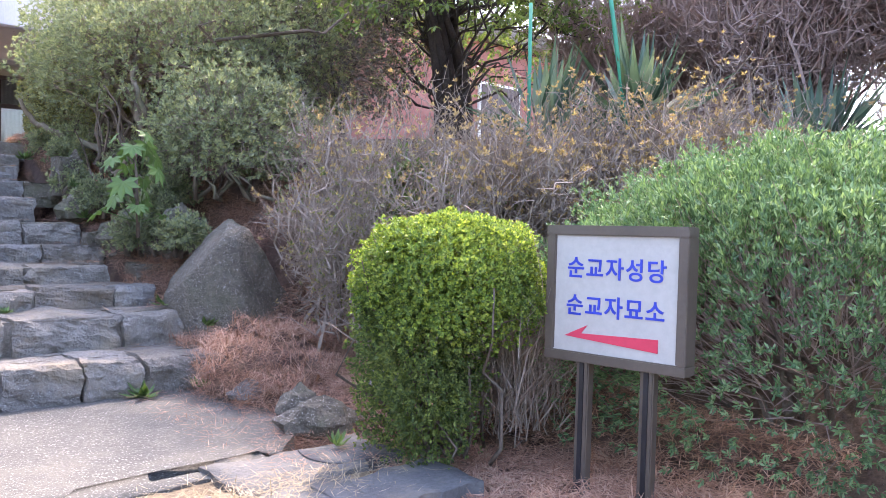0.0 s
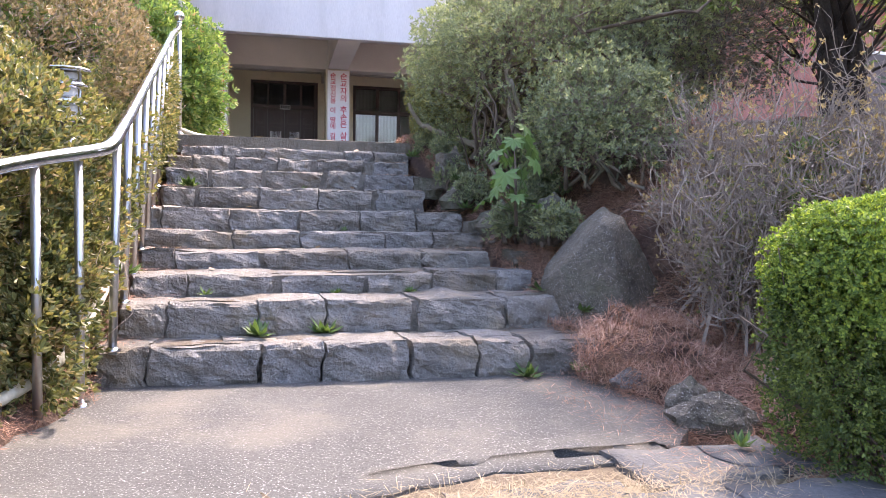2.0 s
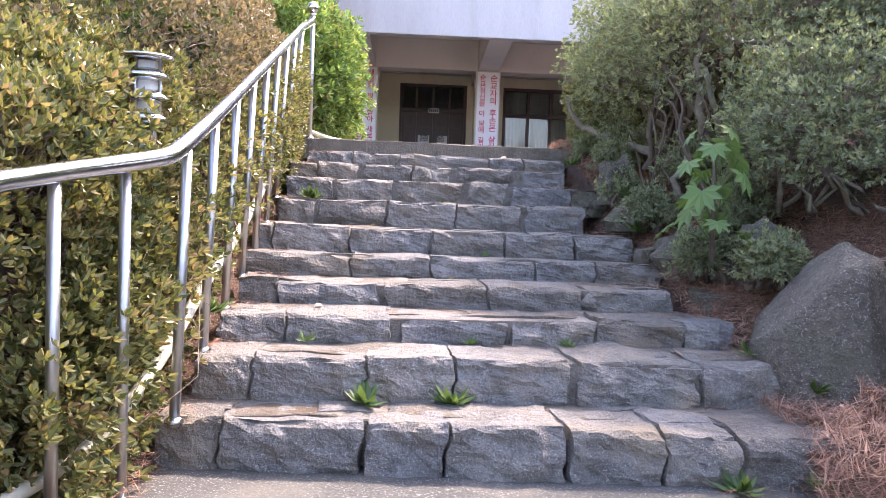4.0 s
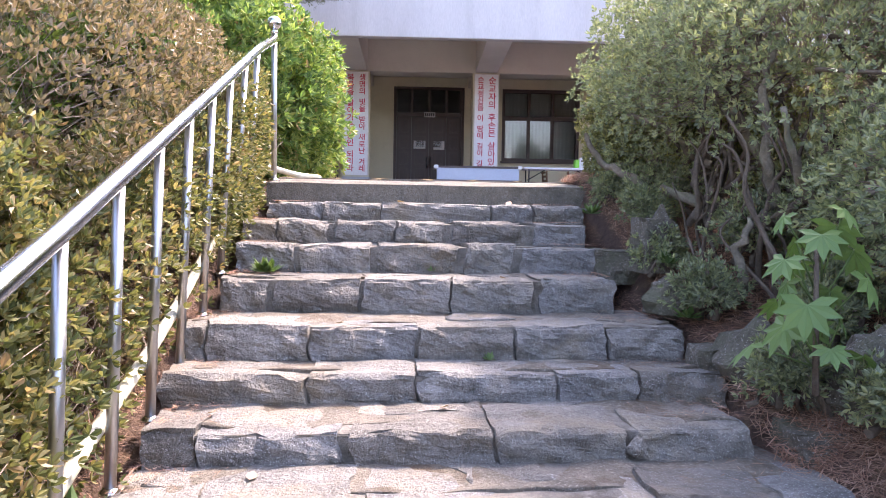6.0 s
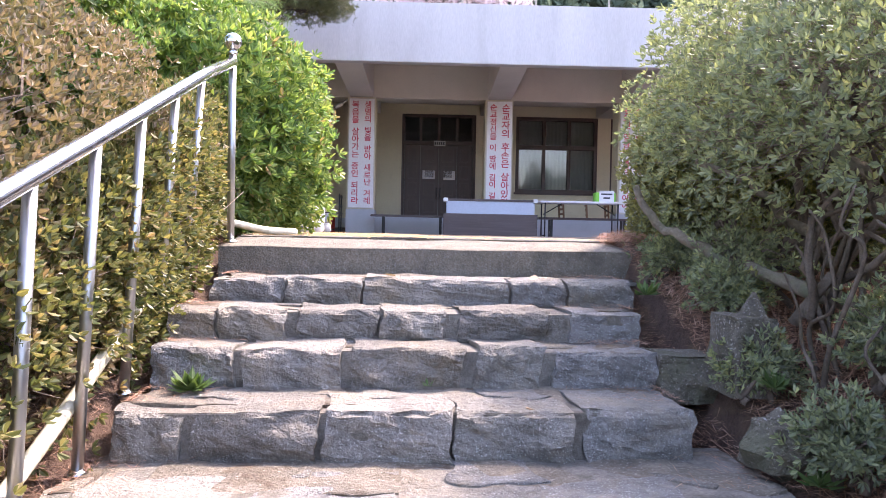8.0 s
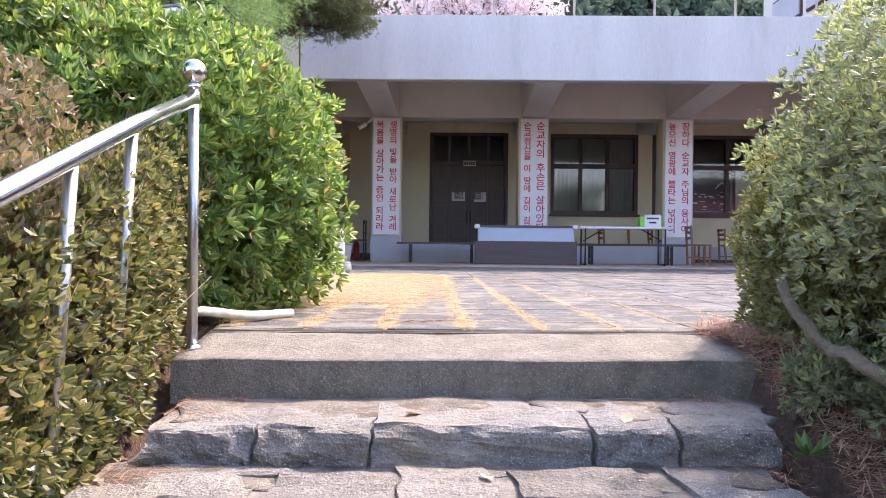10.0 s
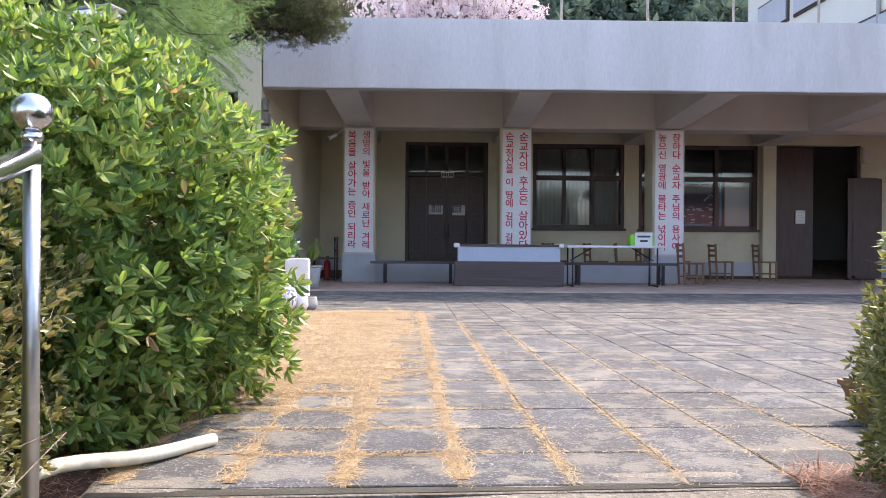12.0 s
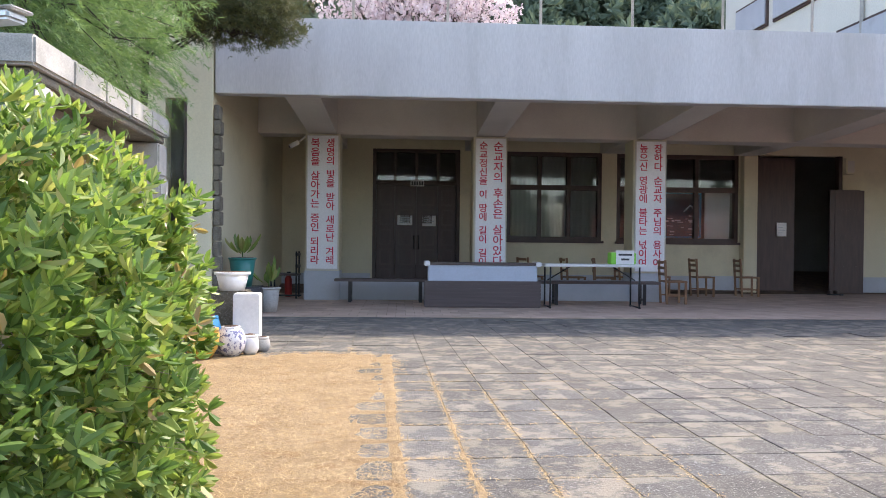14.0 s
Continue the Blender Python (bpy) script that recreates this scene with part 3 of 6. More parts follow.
# lip's distance, top, tread depth, sideways drift, and the ends of its stones
STEPS = (
    (4.075, 1.03, 0.40, -0.09, (-0.92, -0.70, -0.69, -0.19, -0.17, 0.11, 0.12, 0.53, 0.55, 0.88, 0.89, 1.15, 1.17, 1.56)),
    (4.40, 1.20, 0.42, 0.0, (-0.84, -0.63, -0.62, -0.19, -0.18, 0.16, 0.17, 0.63, 0.67, 1.18, 1.20, 1.63)),
    (4.78, 1.315, 0.42, 0.0, (-0.84, -0.56, -0.55, -0.09, -0.04, 0.44, 0.47, 0.86, 0.87, 1.28, 1.29, 1.53)),
    (5.16, 1.425, 0.45, 0.0, (-0.81, -0.63, -0.62, -0.14, -0.10, 0.40, 0.41, 0.89, 0.94, 1.38)),
    (5.58, 1.535, 0.34, 0.0, (-0.86, -0.29, -0.28, 0.15, 0.16, 0.73, 0.74, 1.08, 1.09, 1.48)),
    (5.88, 1.69, 0.48, 0.0, (-0.85, -0.76, -0.75, -0.31, -0.30, 0.17, 0.18, 0.61, 0.62, 1.04, 1.05, 1.41)),
    (6.33, 1.855, 0.44, 0.0, (-0.79, -0.56, -0.53, -0.10, -0.08, 0.36, 0.37, 0.79, 0.83, 1.23)),
    (6.74, 2.005, 0.30, 0.0, (-0.78, -0.46, -0.43, -0.04, 0.00, 0.45, 0.50, 0.77, 0.82, 1.24)),
    (7.00, 2.13, 0.40, 0.0, (-0.79, -0.60, -0.59, -0.30, -0.25, 0.10, 0.11, 0.39, 0.45, 0.84, 0.94, 1.26)),
    (7.35, 2.245, 0.55, 0.0, (-0.69, -0.35, -0.34, 0.02, 0.03, 0.73, 0.74, 1.00, 1.01, 1.33)),
)
below = 0.83
for n, (ly, lz, depth, drift, ends) in enumerate(STEPS):
    # bedding between and behind the stones of this course
    part("mortar", box(min(ends) + 0.02, max(ends) - 0.02, ly + 0.026 + abs(drift) * 0.9, ly + depth + 0.14, lz - 0.30, lz - 0.010, 0.004), "joint_fill", stairs)
    rough_plate("tread", min(ends) + 0.03, max(ends) - 0.02, ly + 0.12, ly + depth + 0.10, lz - 0.006, 0.03, "mortar", stairs, 0.05, 0.022, 0.035, n * 3.3)
    for k in range(0, len(ends), 2):
        stone("stone", ends[k], ends[k + 1], ly, rng.uniform(0.24, 0.40), lz, lz - below + 0.03, stairs, n * 7.7 + k, drift, peak=0.03 if (n, k) == (1, 8) else 0.0)
    x = min(ends) + 0.08
    while x < max(ends) - 0.2:
        w = rng.uniform(0.14, 0.36)
        if rng.random() < 0.7:
            rough_plate("tread_stone", x, x + w, ly + rng.uniform(0.20, 0.26), ly + depth + 0.02, lz - rng.uniform(0.002, 0.007), 0.02, "granite", stairs, 0.10, 0.010, 0.045, n * 5.0 + x * 3)
        x += w + rng.uniform(0.01, 0.05)
    below = lz
lip = rough_plate("slab", -0.76, 1.52, 7.85, 8.50, 2.405, 0.165, "slab", stairs, 0.018, 0.006, 0.05, 3.0, label="worn concrete top slab")
for v in lip.data.vertices:
    v.co.z += 0.058 * min(1.0, (v.co.y - 7.85) / 0.60) - 0.022
part("mortar", box(-0.76, 1.52, 8.34, 8.52, TERRACE - 0.10, TERRACE - 0.006, 0.001), "mortar", stairs)
for x0, x1, y0, z1, h in ((1.40, 1.56, 6.40, 2.19, 0.30), (1.50, 1.72, 5.05, 1.44, 0.3), (1.40, 1.66, 5.62, 1.62, 0.3), (1.24, 1.50, 6.70, 2.0, 0.2), (1.52, 1.86, 4.44, 1.235, 0.35), (1.52, 1.74, 7.86, 2.36, 0.3)):
    stone("stone", x0, x1, y0, 0.22, z1, h, stairs, x0 * 9, mat="rock")

# ---- terrace ----
terrace = empty("pavement", "grey square stone pavers with straw-filled joints", "pavement", kind="structure")
rough_plate("sand_bed", -0.75, 16.0, 8.36, 18.8, TERRACE - 0.0035, 0.08, "bed", terrace, 0.0, 0.0006, 0.4)

# ---- facade frame: u along the front, v into the building ----
FACADE = Matrix.Translation((0, 21.9, 0)) @ Matrix.Rotation(radians(-3.3), 4, "Z")


def facade_part(name, b, mat, label="", kind="structure", category="", bevel=0.01):
    ob = part(name, box(*b, bevel), mat, None, label, FACADE)
    return tagged(ob, label, category or name.split("_")[0], kind=kind)


F0 = 2.45
facade_part("porch_floor", (-6, 18, -3.2, 3.3, F0 - 0.4, F0 - 0.004), "bed", "brown tiled porch floor", category="floor")
wall_n = empty("wall_north", "cream painted wall behind the porch", "wall", FACADE, kind="structure")
CEIL = 6.55
# wall pieces round the door, the two windows and the open entrance
OPEN = ((0.37, 2.48, F0, 5.87), (3.62, 5.96, 3.70, 5.85), (6.33, 9.39, 3.69, 5.84), (9.82, 12.05, F0, 5.87))
u = -3.0
for a, b, z0, z1 in OPEN:
    part("wall_panel", box(u, a, 3.1, 3.35, F0, CEIL), "cream", wall_n)
    part("wall_panel", box(a, b, 3.1, 3.35, z1, CEIL), "cream", wall_n)
    if z0 > F0:
        part("wall_panel", box(a, b, 3.1, 3.35, F0, z0), "cream", wall_n)
    u = b
part("wall_panel", box(u, 18, 3.1, 3.35, F0, CEIL), "cream", wall_n)
for a, b in ((-3.0, 0.33), (2.52, 9.78), (12.1, 18.0)):
    part("skirting", box(a, b, 3.07, 3.098, F0, 2.86, 0.004), "grey_paint", wall_n, "grey painted band")
part("wall_beam", box(-3.0, 18.0, 2.80, 3.098, 6.14, CEIL, 0.01), "beam", wall_n)
part("pilaster", box(9.42, 9.76, 2.86, 3.096, F0, 6.14, 0.01), "cream", wall_n)
facade_part("ceiling", (-3.0, 18.0, -3.2, 3.36, CEIL, CEIL + 0.2), "beam", "grey-cream painted porch ceiling")
facade_part("parapet", (-1.76, 18.0, -3.42, -3.20, 5.83, 7.0), "parapet", "weathered white concrete parapet with grey streaks")
facade_part("roof", (-3.0, 18.0, -3.2, 9.0, CEIL + 0.2, CEIL + 0.3), "slab", "flat concrete roof")
for k, u0 in enumerate((-0.84, 2.50, 5.76, 9.05)):
    bm = bmesh.new()
    prof = ((-3.2, 5.88), (0.028, 5.75), (0.028, CEIL), (-3.2, CEIL))
    a = [bm.verts.new((u0 + 0.06, v, z)) for v, z in prof]
    b = [bm.verts.new((u0 + 0.62, v, z)) for v, z in prof]
    bm.faces.new(a), bm.faces.new(b[::-1])
    for i in range(4):
        bm.faces.new((a[i], b[i], b[(i + 1) % 4], a[(i + 1) % 4]))
    bmesh.ops.recalc_face_normals(bm, faces=bm.faces)
    tagged(part("ceiling_beam", bm, "beam", None, "", FACADE), "tapered concrete bracket carrying the parapet", "beam", "porch brackets", "structure")
    tagged(part("ceiling_beam", box(u0 + 0.06, u0 + 0.62, 0.575, 2.795, 5.80, CEIL - 0.002, 0.01), "beam", None, "", FACADE), "painted concrete beam under the porch ceiling", "beam", "porch beams", "structure")
tagged(part("porch_beam", box(-1.78, 18.0, 0.03, 0.57, 5.742, CEIL - 0.002, 0.012), "beam", None, "", FACADE), "deep painted beam along the porch pillars", "beam", kind="structure")
BANNERS = ((-0.84, "생명의 빛을 받아 새로난 겨레", "복음을 살아가는 증인 되리라"), (2.50, "순교자의 후손은 살아있다", "순교정신을 이 땅에 길이 길이"), (5.76, "장하다 순교자 주님의 용사여", "높으신 영광에 불타는 넋이여"))
for u0, right_text, left_text in BANNERS:
    pil = empty("pillar", "square porch pillar with a grey painted base", "pillar", FACADE, "porch pillars", "structure")
    part("shaft", box(u0, u0 + 0.68, 0.0, 0.6, 3.03, 5.74, 0.01), "cream", pil)
    part("base", box(u0 - 0.01, u0 + 0.69, -0.012, 0.612, F0, 3.03, 0.012), "grey_paint", pil, "grey painted base")
    ban = empty("banner", "white banner with two columns of red lettering", "banner", FACADE, "pillar banners")
    part("sheet", box(u0 + 0.05, u0 + 0.65, -0.030, -0.008, 3.07, 5.70, 0.004), "banner", ban)
    for edge in ((u0 + 0.03, u0 + 0.05, 3.05, 5.72), (u0 + 0.65, u0 + 0.67, 3.05, 5.72), (u0 + 0.05, u0 + 0.65, 5.70, 5.72), (u0 + 0.05, u0 + 0.65, 3.05, 3.07)):
        part("edging", box(edge[0], edge[1], -0.036, -0.006, edge[2], edge[3]), "beam", ban, "narrow grey edging")
    for column, text in ((u0 + 0.50, right_text), (u0 + 0.20, left_text)):
        gaps = [0.55 if c == " " else 1.0 for c in text]
        unit = 2.50 / sum(gaps)
        z = 5.64
        for c, g in zip(text, gaps):
            if c != " ":
                words("letter", c, min(0.25, unit * 1.02), "letter_red", ban, Matrix.Translation((column, -0.032, z - unit * 0.5)) @ Matrix.Rotation(radians(90), 4, "X"), weight=0.003, stretch=1.06)
            z -= unit * g

# ---- building: door, windows, entrance ----
for a, b in ((-0.16, 2.50), (3.18, 5.76)):
    facade_part("knee_wall", (a, b, 0.10, 0.28, F0, 2.87), "grey_paint", "low grey painted wall between porch pillars", category="wall")
interior = empty("wall_interior", "dim room behind the porch", "wall", FACADE, kind="structure")
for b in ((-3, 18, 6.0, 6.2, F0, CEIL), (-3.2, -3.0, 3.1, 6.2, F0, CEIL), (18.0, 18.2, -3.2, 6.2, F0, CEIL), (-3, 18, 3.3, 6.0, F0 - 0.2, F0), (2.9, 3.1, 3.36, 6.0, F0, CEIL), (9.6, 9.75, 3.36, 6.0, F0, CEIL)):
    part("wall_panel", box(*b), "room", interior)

door = empty("door_1", "closed dark brown panelled double door with glazed transom", "door", FACADE, kind="structure")
for b in ((0.37, 0.45, 3.14, 3.30, F0, 5.87), (2.40, 2.48, 3.14, 3.30, F0, 5.87), (0.45, 2.40, 3.14, 3.30, 5.79, 5.87), (0.45, 2.40, 3.14, 3.30, 5.00, 5.10)):
    part("frame", box(*b, 0.006), "frame_brown", door)
for x0, x1 in ((0.46, 0.90), (0.91, 1.42), (1.43, 1.94), (1.95, 2.39)):
    leaf = part("door_leaf", box(x0, x1, 3.19, 3.24, F0 + 0.02, 4.99, 0.004), "dark_wood", door)
    w = x1 - x0
    for z0 in (2.58, 3.06, 3.54, 4.02, 4.50):
        part("panel_moulding", box(x0 + 0.075, x1 - 0.075, 3.172, 3.192, z0, z0 + 0.40, 0.008), "frame_brown", leaf)
        part("panel", box(x0 + 0.115, x1 - 0.115, 3.150, 3.174, z0 + 0.04, z0 + 0.36, 0.018), "dark_wood", leaf)
    part("transom_pane", box(x0 + 0.03, x1 - 0.03, 3.21, 3.222, 5.12, 5.77), "glass", door)
    part("glazing_bar", box(x1 - 0.03, x1 + 0.04, 3.17, 3.26, 5.10, 5.79, 0.004), "frame_brown", door)
for x in (1.37, 1.48):
    part("door_handle", rod((x, 3.13, 3.45), (x, 3.13, 3.78), 0.013), "black_metal", door, "dark pull handle")
plate = tagged(part("name_plate", box(1.28, 1.61, 3.13, 3.15, 4.97, 5.12, 0.004), "paper", None, "", FACADE), "small white name plate over the double door", "sign")
for i in range(5):
    part("lettering", box(1.30 + i * 0.06, 1.345 + i * 0.06, 3.125, 3.129, 5.00, 5.09), "ink", plate)
for x0, x1, z0, z1 in ((0.97, 1.33, 4.03, 4.27), (1.57, 1.90, 4.01, 4.27), (10.38, 10.63, 3.86, 4.20)):
    note = tagged(part("notice_paper", box(x0, x1, 3.15 if x0 < 5 else 3.12, 3.155 if x0 < 5 else 3.125, z0, z1), "paper", None, "", FACADE), "white printed notice taped to a dark door", "notice", "door notices")
    for i in range(4):
        z = z1 - 0.05 - i * (z1 - z0 - 0.08) / 4
        part("print_line", box(x0 + 0.04, x1 - 0.04 - 0.05 * (i % 2), (3.145 if x0 < 5 else 3.115), (3.149 if x0 < 5 else 3.119), z - 0.014, z), "grey_paint", note)


def window(name, a, b, z0, z1, lights, label, curtain):
    w = empty(name, label, "window", FACADE, kind="structure")
    mid = z0 + (z1 - z0) * 0.60
    for bb in ((a, a + 0.09, 3.12, 3.28, z0, z1), (b - 0.09, b, 3.12, 3.28, z0, z1), (a + 0.09, b - 0.09, 3.12, 3.28, z1 - 0.10, z1), (a + 0.09, b - 0.09, 3.12, 3.28, z0, z0 + 0.09), (a + 0.09, b - 0.09, 3.125, 3.28, mid - 0.06, mid + 0.06)):
        part("window_frame", box(*bb, 0.006), "frame_brown", w)
    part("window_sill", box(a - 0.04, b + 0.04, 3.03, 3.12, z0 - 0.06, z0, 0.008), "frame_brown", w)
    for i in range(lights):
        p, q = a + 0.09 + (b - a - 0.18) * i / lights, a + 0.09 + (b - a - 0.18) * (i + 1) / lights
        if i:
            part("mullion", box(p - 0.045, p + 0.045, 3.13, 3.27, z0 + 0.09, z1 - 0.10, 0.005), "frame_brown", w)
        for lo, hi in ((z0 + 0.09, mid - 0.06), (mid + 0.06, z1 - 0.10)):
            pane = part("pane", box(p + 0.03, q - 0.03, 3.195, 3.203, lo, hi), "glass", w)
            pane.visible_shadow = False
        if curtain:
            bm = bmesh.new()
            n = 24
            rows = [[bm.verts.new((p + (q - p) * k / n, 3.36 + 0.02 * math.sin(k * 1.7 + i), z)) for k in range(n + 1)] for z in (z0 - 0.1, z1)]
            for k in range(n):
                bm.faces.new((rows[0][k], rows[0][k + 1], rows[1][k + 1], rows[1][k])).smooth = True
            bmesh.ops.solidify(bm, geom=bm.faces[:], thickness=0.006)
            part("curtain", bm, "curtain", w, "pale curtain")
    return w


window("window_1", 3.62, 5.96, 3.70, 5.85, 3, "brown framed window with a transom and pale curtains", True)
window("window_2", 6.33, 9.39, 3.69, 5.84, 3, "brown framed window on a dark room with a photo panel", False)
display = empty("display_board", "dark blue photo panel behind the window", "board", FACADE)
part("board", box(7.2, 8.62, 3.5, 3.53, 3.80, 4.95, 0.005), "pot_blue", display)
part("photo", box(7.25, 8.56, 3.485, 3.497, 3.84, 4.90), "mural", display)
part("side_curtain", box(8.66, 9.30, 3.40, 3.42, 3.70, 4.98, 0.004), "curtain", display, "pale curtain beside the photo")
for k in range(26):
    x, z = rng.uniform(7.3, 8.35), rng.uniform(3.86, 4.40)
    part("print_shape", box(x, x + rng.uniform(0.04, 0.18), 3.478, 3.483, z, z + rng.uniform(0.012, 0.05)), "box_blue", display)
part("print_shape", rod((8.15, 3.48, 4.45), (8.32, 3.48, 4.62), 0.018, bm=rod((8.32, 3.48, 4.62), (8.50, 3.48, 4.45), 0.018)), "box_blue", display)

entrance = empty("door_2", "open dark entrance with one leaf folded back", "door", FACADE, kind="structure")
part("frame", box(9.82, 9.92, 3.12, 3.30, F0, 5.87, 0.006), "frame_brown", entrance)
part("frame", box(11.96, 12.05, 3.12, 3.30, F0, 5.87, 0.006), "frame_brown", entrance)
part("door_leaf", box(9.92, 10.85, 3.16, 3.22, F0 + 0.02, 5.80, 0.006), "dark_wood", entrance)
opened = part("door_leaf", box(11.55, 12.42, 2.80, 2.86, F0 + 0.02, 5.0, 0.006), "dark_wood", entrance)
for k in range(4):
    part("panel", box(11.66, 12.31, 2.784, 2.802, F0 + 0.2 + k * 0.62, F0 + 0.70 + k * 0.62, 0.01), "dark_wood", opened)
speaker = tagged(part("wall_speaker", box(11.84, 12.07, 2.62, 2.80, 5.38, 5.78, 0.02), "cream", None, "", FACADE), "small cream loudspeaker on the porch wall", "speaker")
part("grille", box(11.87, 12.04, 2.612, 2.619, 5.42, 5.70, 0.004), "beam", speaker)
part("bracket", box(11.92, 11.99, 2.78, 2.86, 5.50, 5.66), "black_metal", speaker)

# wing at the left end of the porch
wing = empty("wall_west", "cream painted end wing with a narrow dark window", "wall", FACADE, kind="structure")
for b in ((-2.16, -1.78, -3.46, 3.09, F0, 5.76), (-2.16, -1.78, -3.46, 3.09, 5.76, 7.9), (-7.0, -2.50, -3.40, 3.09, F0, 7.9), (-2.50, -2.16, -3.40, -3.2, 5.75, 7.9), (-2.50, -2.16, -3.40, -3.2, F0, 3.2)):
    part("wall_panel", box(*b, 0.004), "cream", wing)
part("pane", box(-2.50, -2.16, -3.34, -3.33, 3.2, 5.75), "glass", wing)
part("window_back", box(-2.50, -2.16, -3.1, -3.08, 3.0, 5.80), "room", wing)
part("window_frame", box(-2.20, -2.161, -3.45, -3.36, 3.2, 5.75), "frame_brown", wing)
bm = bmesh.new()
for k in range(14):
    box(-1.775, -1.68 + rng.uniform(-0.02, 0.02), -3.43, -3.2, F0 + k * 0.23, F0 + k * 0.23 + 0.215, 0.012, bm)
part("quoin", bm, "slab", wing, "rough stone strip")

# poles on the parapet
for i in range(7):
    tagged(part("fence_pole", rod((-1.15 + i * 1.455, -3.31, 6.98), (-1.15 + i * 1.455, -3.31, 9.4), 0.022, 0.022, 8), "coping", None, "", FACADE), "slim white metal pole standing on the parapet", "pole", "parapet poles")
# upper storey
upper = empty("upper_building", "white upper storey with blue-tinted windows", "building")
part("wall", box(12.5, 22.0, 21.5, 31.0, 6.6, 14.0, 0.02), "far_white", upper)
part("roof", box(12.3, 22.2, 21.3, 31.2, 14.0, 14.3, 0.02), "slab", upper)
for y0, y1 in ((22.3, 25.0), (25.5, 28.0), (28.3, 30.2)):
    for z0 in (8.2, 10.3, 12.4):
        win = part("window", box(12.44, 12.52, y0, y1, z0, z0 + 1.0, 0.01), "frame_brown", upper)
        part("pane", box(12.40, 12.438, y0 + 0.08, y1 - 0.08, z0 + 0.08, z0 + 0.92), "grey_paint", win)
part("downpipe", rod((12.43, 24.0, 6.8), (12.43, 24.0, 14.0), 0.05), "coping", upper)

# security camera
cctv = empty("security_camera", "small white camera under the porch beam", "camera", FACADE @ Matrix.Translation((-1.02, 0.0, 5.55)))
part("housing", rod((-0.12, -0.06, -0.08), (0.04, 0.0, 0.02), 0.045, 0.045, 12), "plastic_white", cctv)
part("bracket", rod((0.04, 0.0, 0.02), (0.18, 0.1, 0.16), 0.018), "plastic_white", cctv)
part("lens", rod((-0.125, -0.063, -0.083), (-0.118, -0.059, -0.078), 0.03), "ink", cctv)

# ---- porch furniture ----
F1 = F0 + 0.002
counter = empty("counter", "long dark slatted counter with a pale blue panel", "counter", FACADE)
part("body", box(1.50, 3.58, -1.62, -1.18, F1, 2.90, 0.008), "box_wood", counter)
for k in range(7):
    part("slat", box(1.495, 3.585, -1.634, -1.621, F1 + 0.02 + k * 0.067, F1 + 0.075 + k * 0.067, 0.003), "box_wood", counter)
part("front_panel", box(1.56, 3.52, -1.61, -1.19, 2.90, 3.21, 0.006), "box_blue", counter, "pale blue panel")
part("top", box(1.50, 3.58, -1.64, -1.16, 3.21, 3.255, 0.01), "box_wood", counter)
for x in (1.50, 3.50):
    part("corner_cap", box(x - 0.01, x + 0.09, -1.655, -1.15, 3.19, 3.275, 0.012), "plastic_white", counter, "white plastic corner")
table = empty("folding_table", "white folding table with black steel legs", "table", FACADE)
part("tabletop", box(3.62, 5.52, -1.78, -1.10, 3.20, 3.245, 0.015), "plastic_white", table)
for x in (3.74, 5.36):
    for y in (-1.70, -1.18):
        part("leg", rod((x, y, F1), (x, y, 3.20), 0.016), "black_metal", table)
    part("crossbar", rod((x, -1.75, F1 + 0.02), (x, -1.13, F1 + 0.02), 0.014), "black_metal", table)
    part("brace", rod((x, -1.44, 2.95), (x + (0.42 if x < 4.5 else -0.42), -1.44, 3.20), 0.012), "black_metal", table)
crate = empty("lime_box", "lime green tray with a white printed card", "box", FACADE)
part("tray", box(4.88, 5.34, -1.55, -1.30, 3.247, 3.46, 0.012), "green_neon", crate)
part("card", box(4.97, 5.30, -1.566, -1.556, 3.25, 3.50), "paper", crate, "white card")
for i, (p, q) in enumerate(((0.04, 0.29), (0.09, 0.24))):
    part("print_line", box(4.97 + p, 4.97 + q, -1.571, -1.567, 3.405 - i * 0.085, 3.44 - i * 0.085), "ink", crate)


def bench(x0, x1, y0, y1, z):
    b = empty("bench", "long dark wooden bench on steel legs", "bench", FACADE, "porch benches")
    part("seat", box(x0, x1, y0, y1, z - 0.05, z, 0.01), "box_wood", b)
    for x in (x0 + 0.30, x1 - 0.30):
        part("leg", box(x - 0.03, x + 0.03, y0 + 0.03, y0 + 0.07, F1, z - 0.05, 0.004), "black_metal", b)
        part("leg", box(x - 0.03, x + 0.03, y1 - 0.07, y1 - 0.03, F1, z - 0.05, 0.004), "black_metal", b)
        part("stretcher", box(x - 0.02, x + 0.02, y0 + 0.07, y1 - 0.07, F1 + 0.08, F1 + 0.12), "black_metal", b)


bench(-0.20, 1.75, -0.62, -0.24, 2.90)
bench(3.72, 6.02, -0.95, -0.57, 2.90)


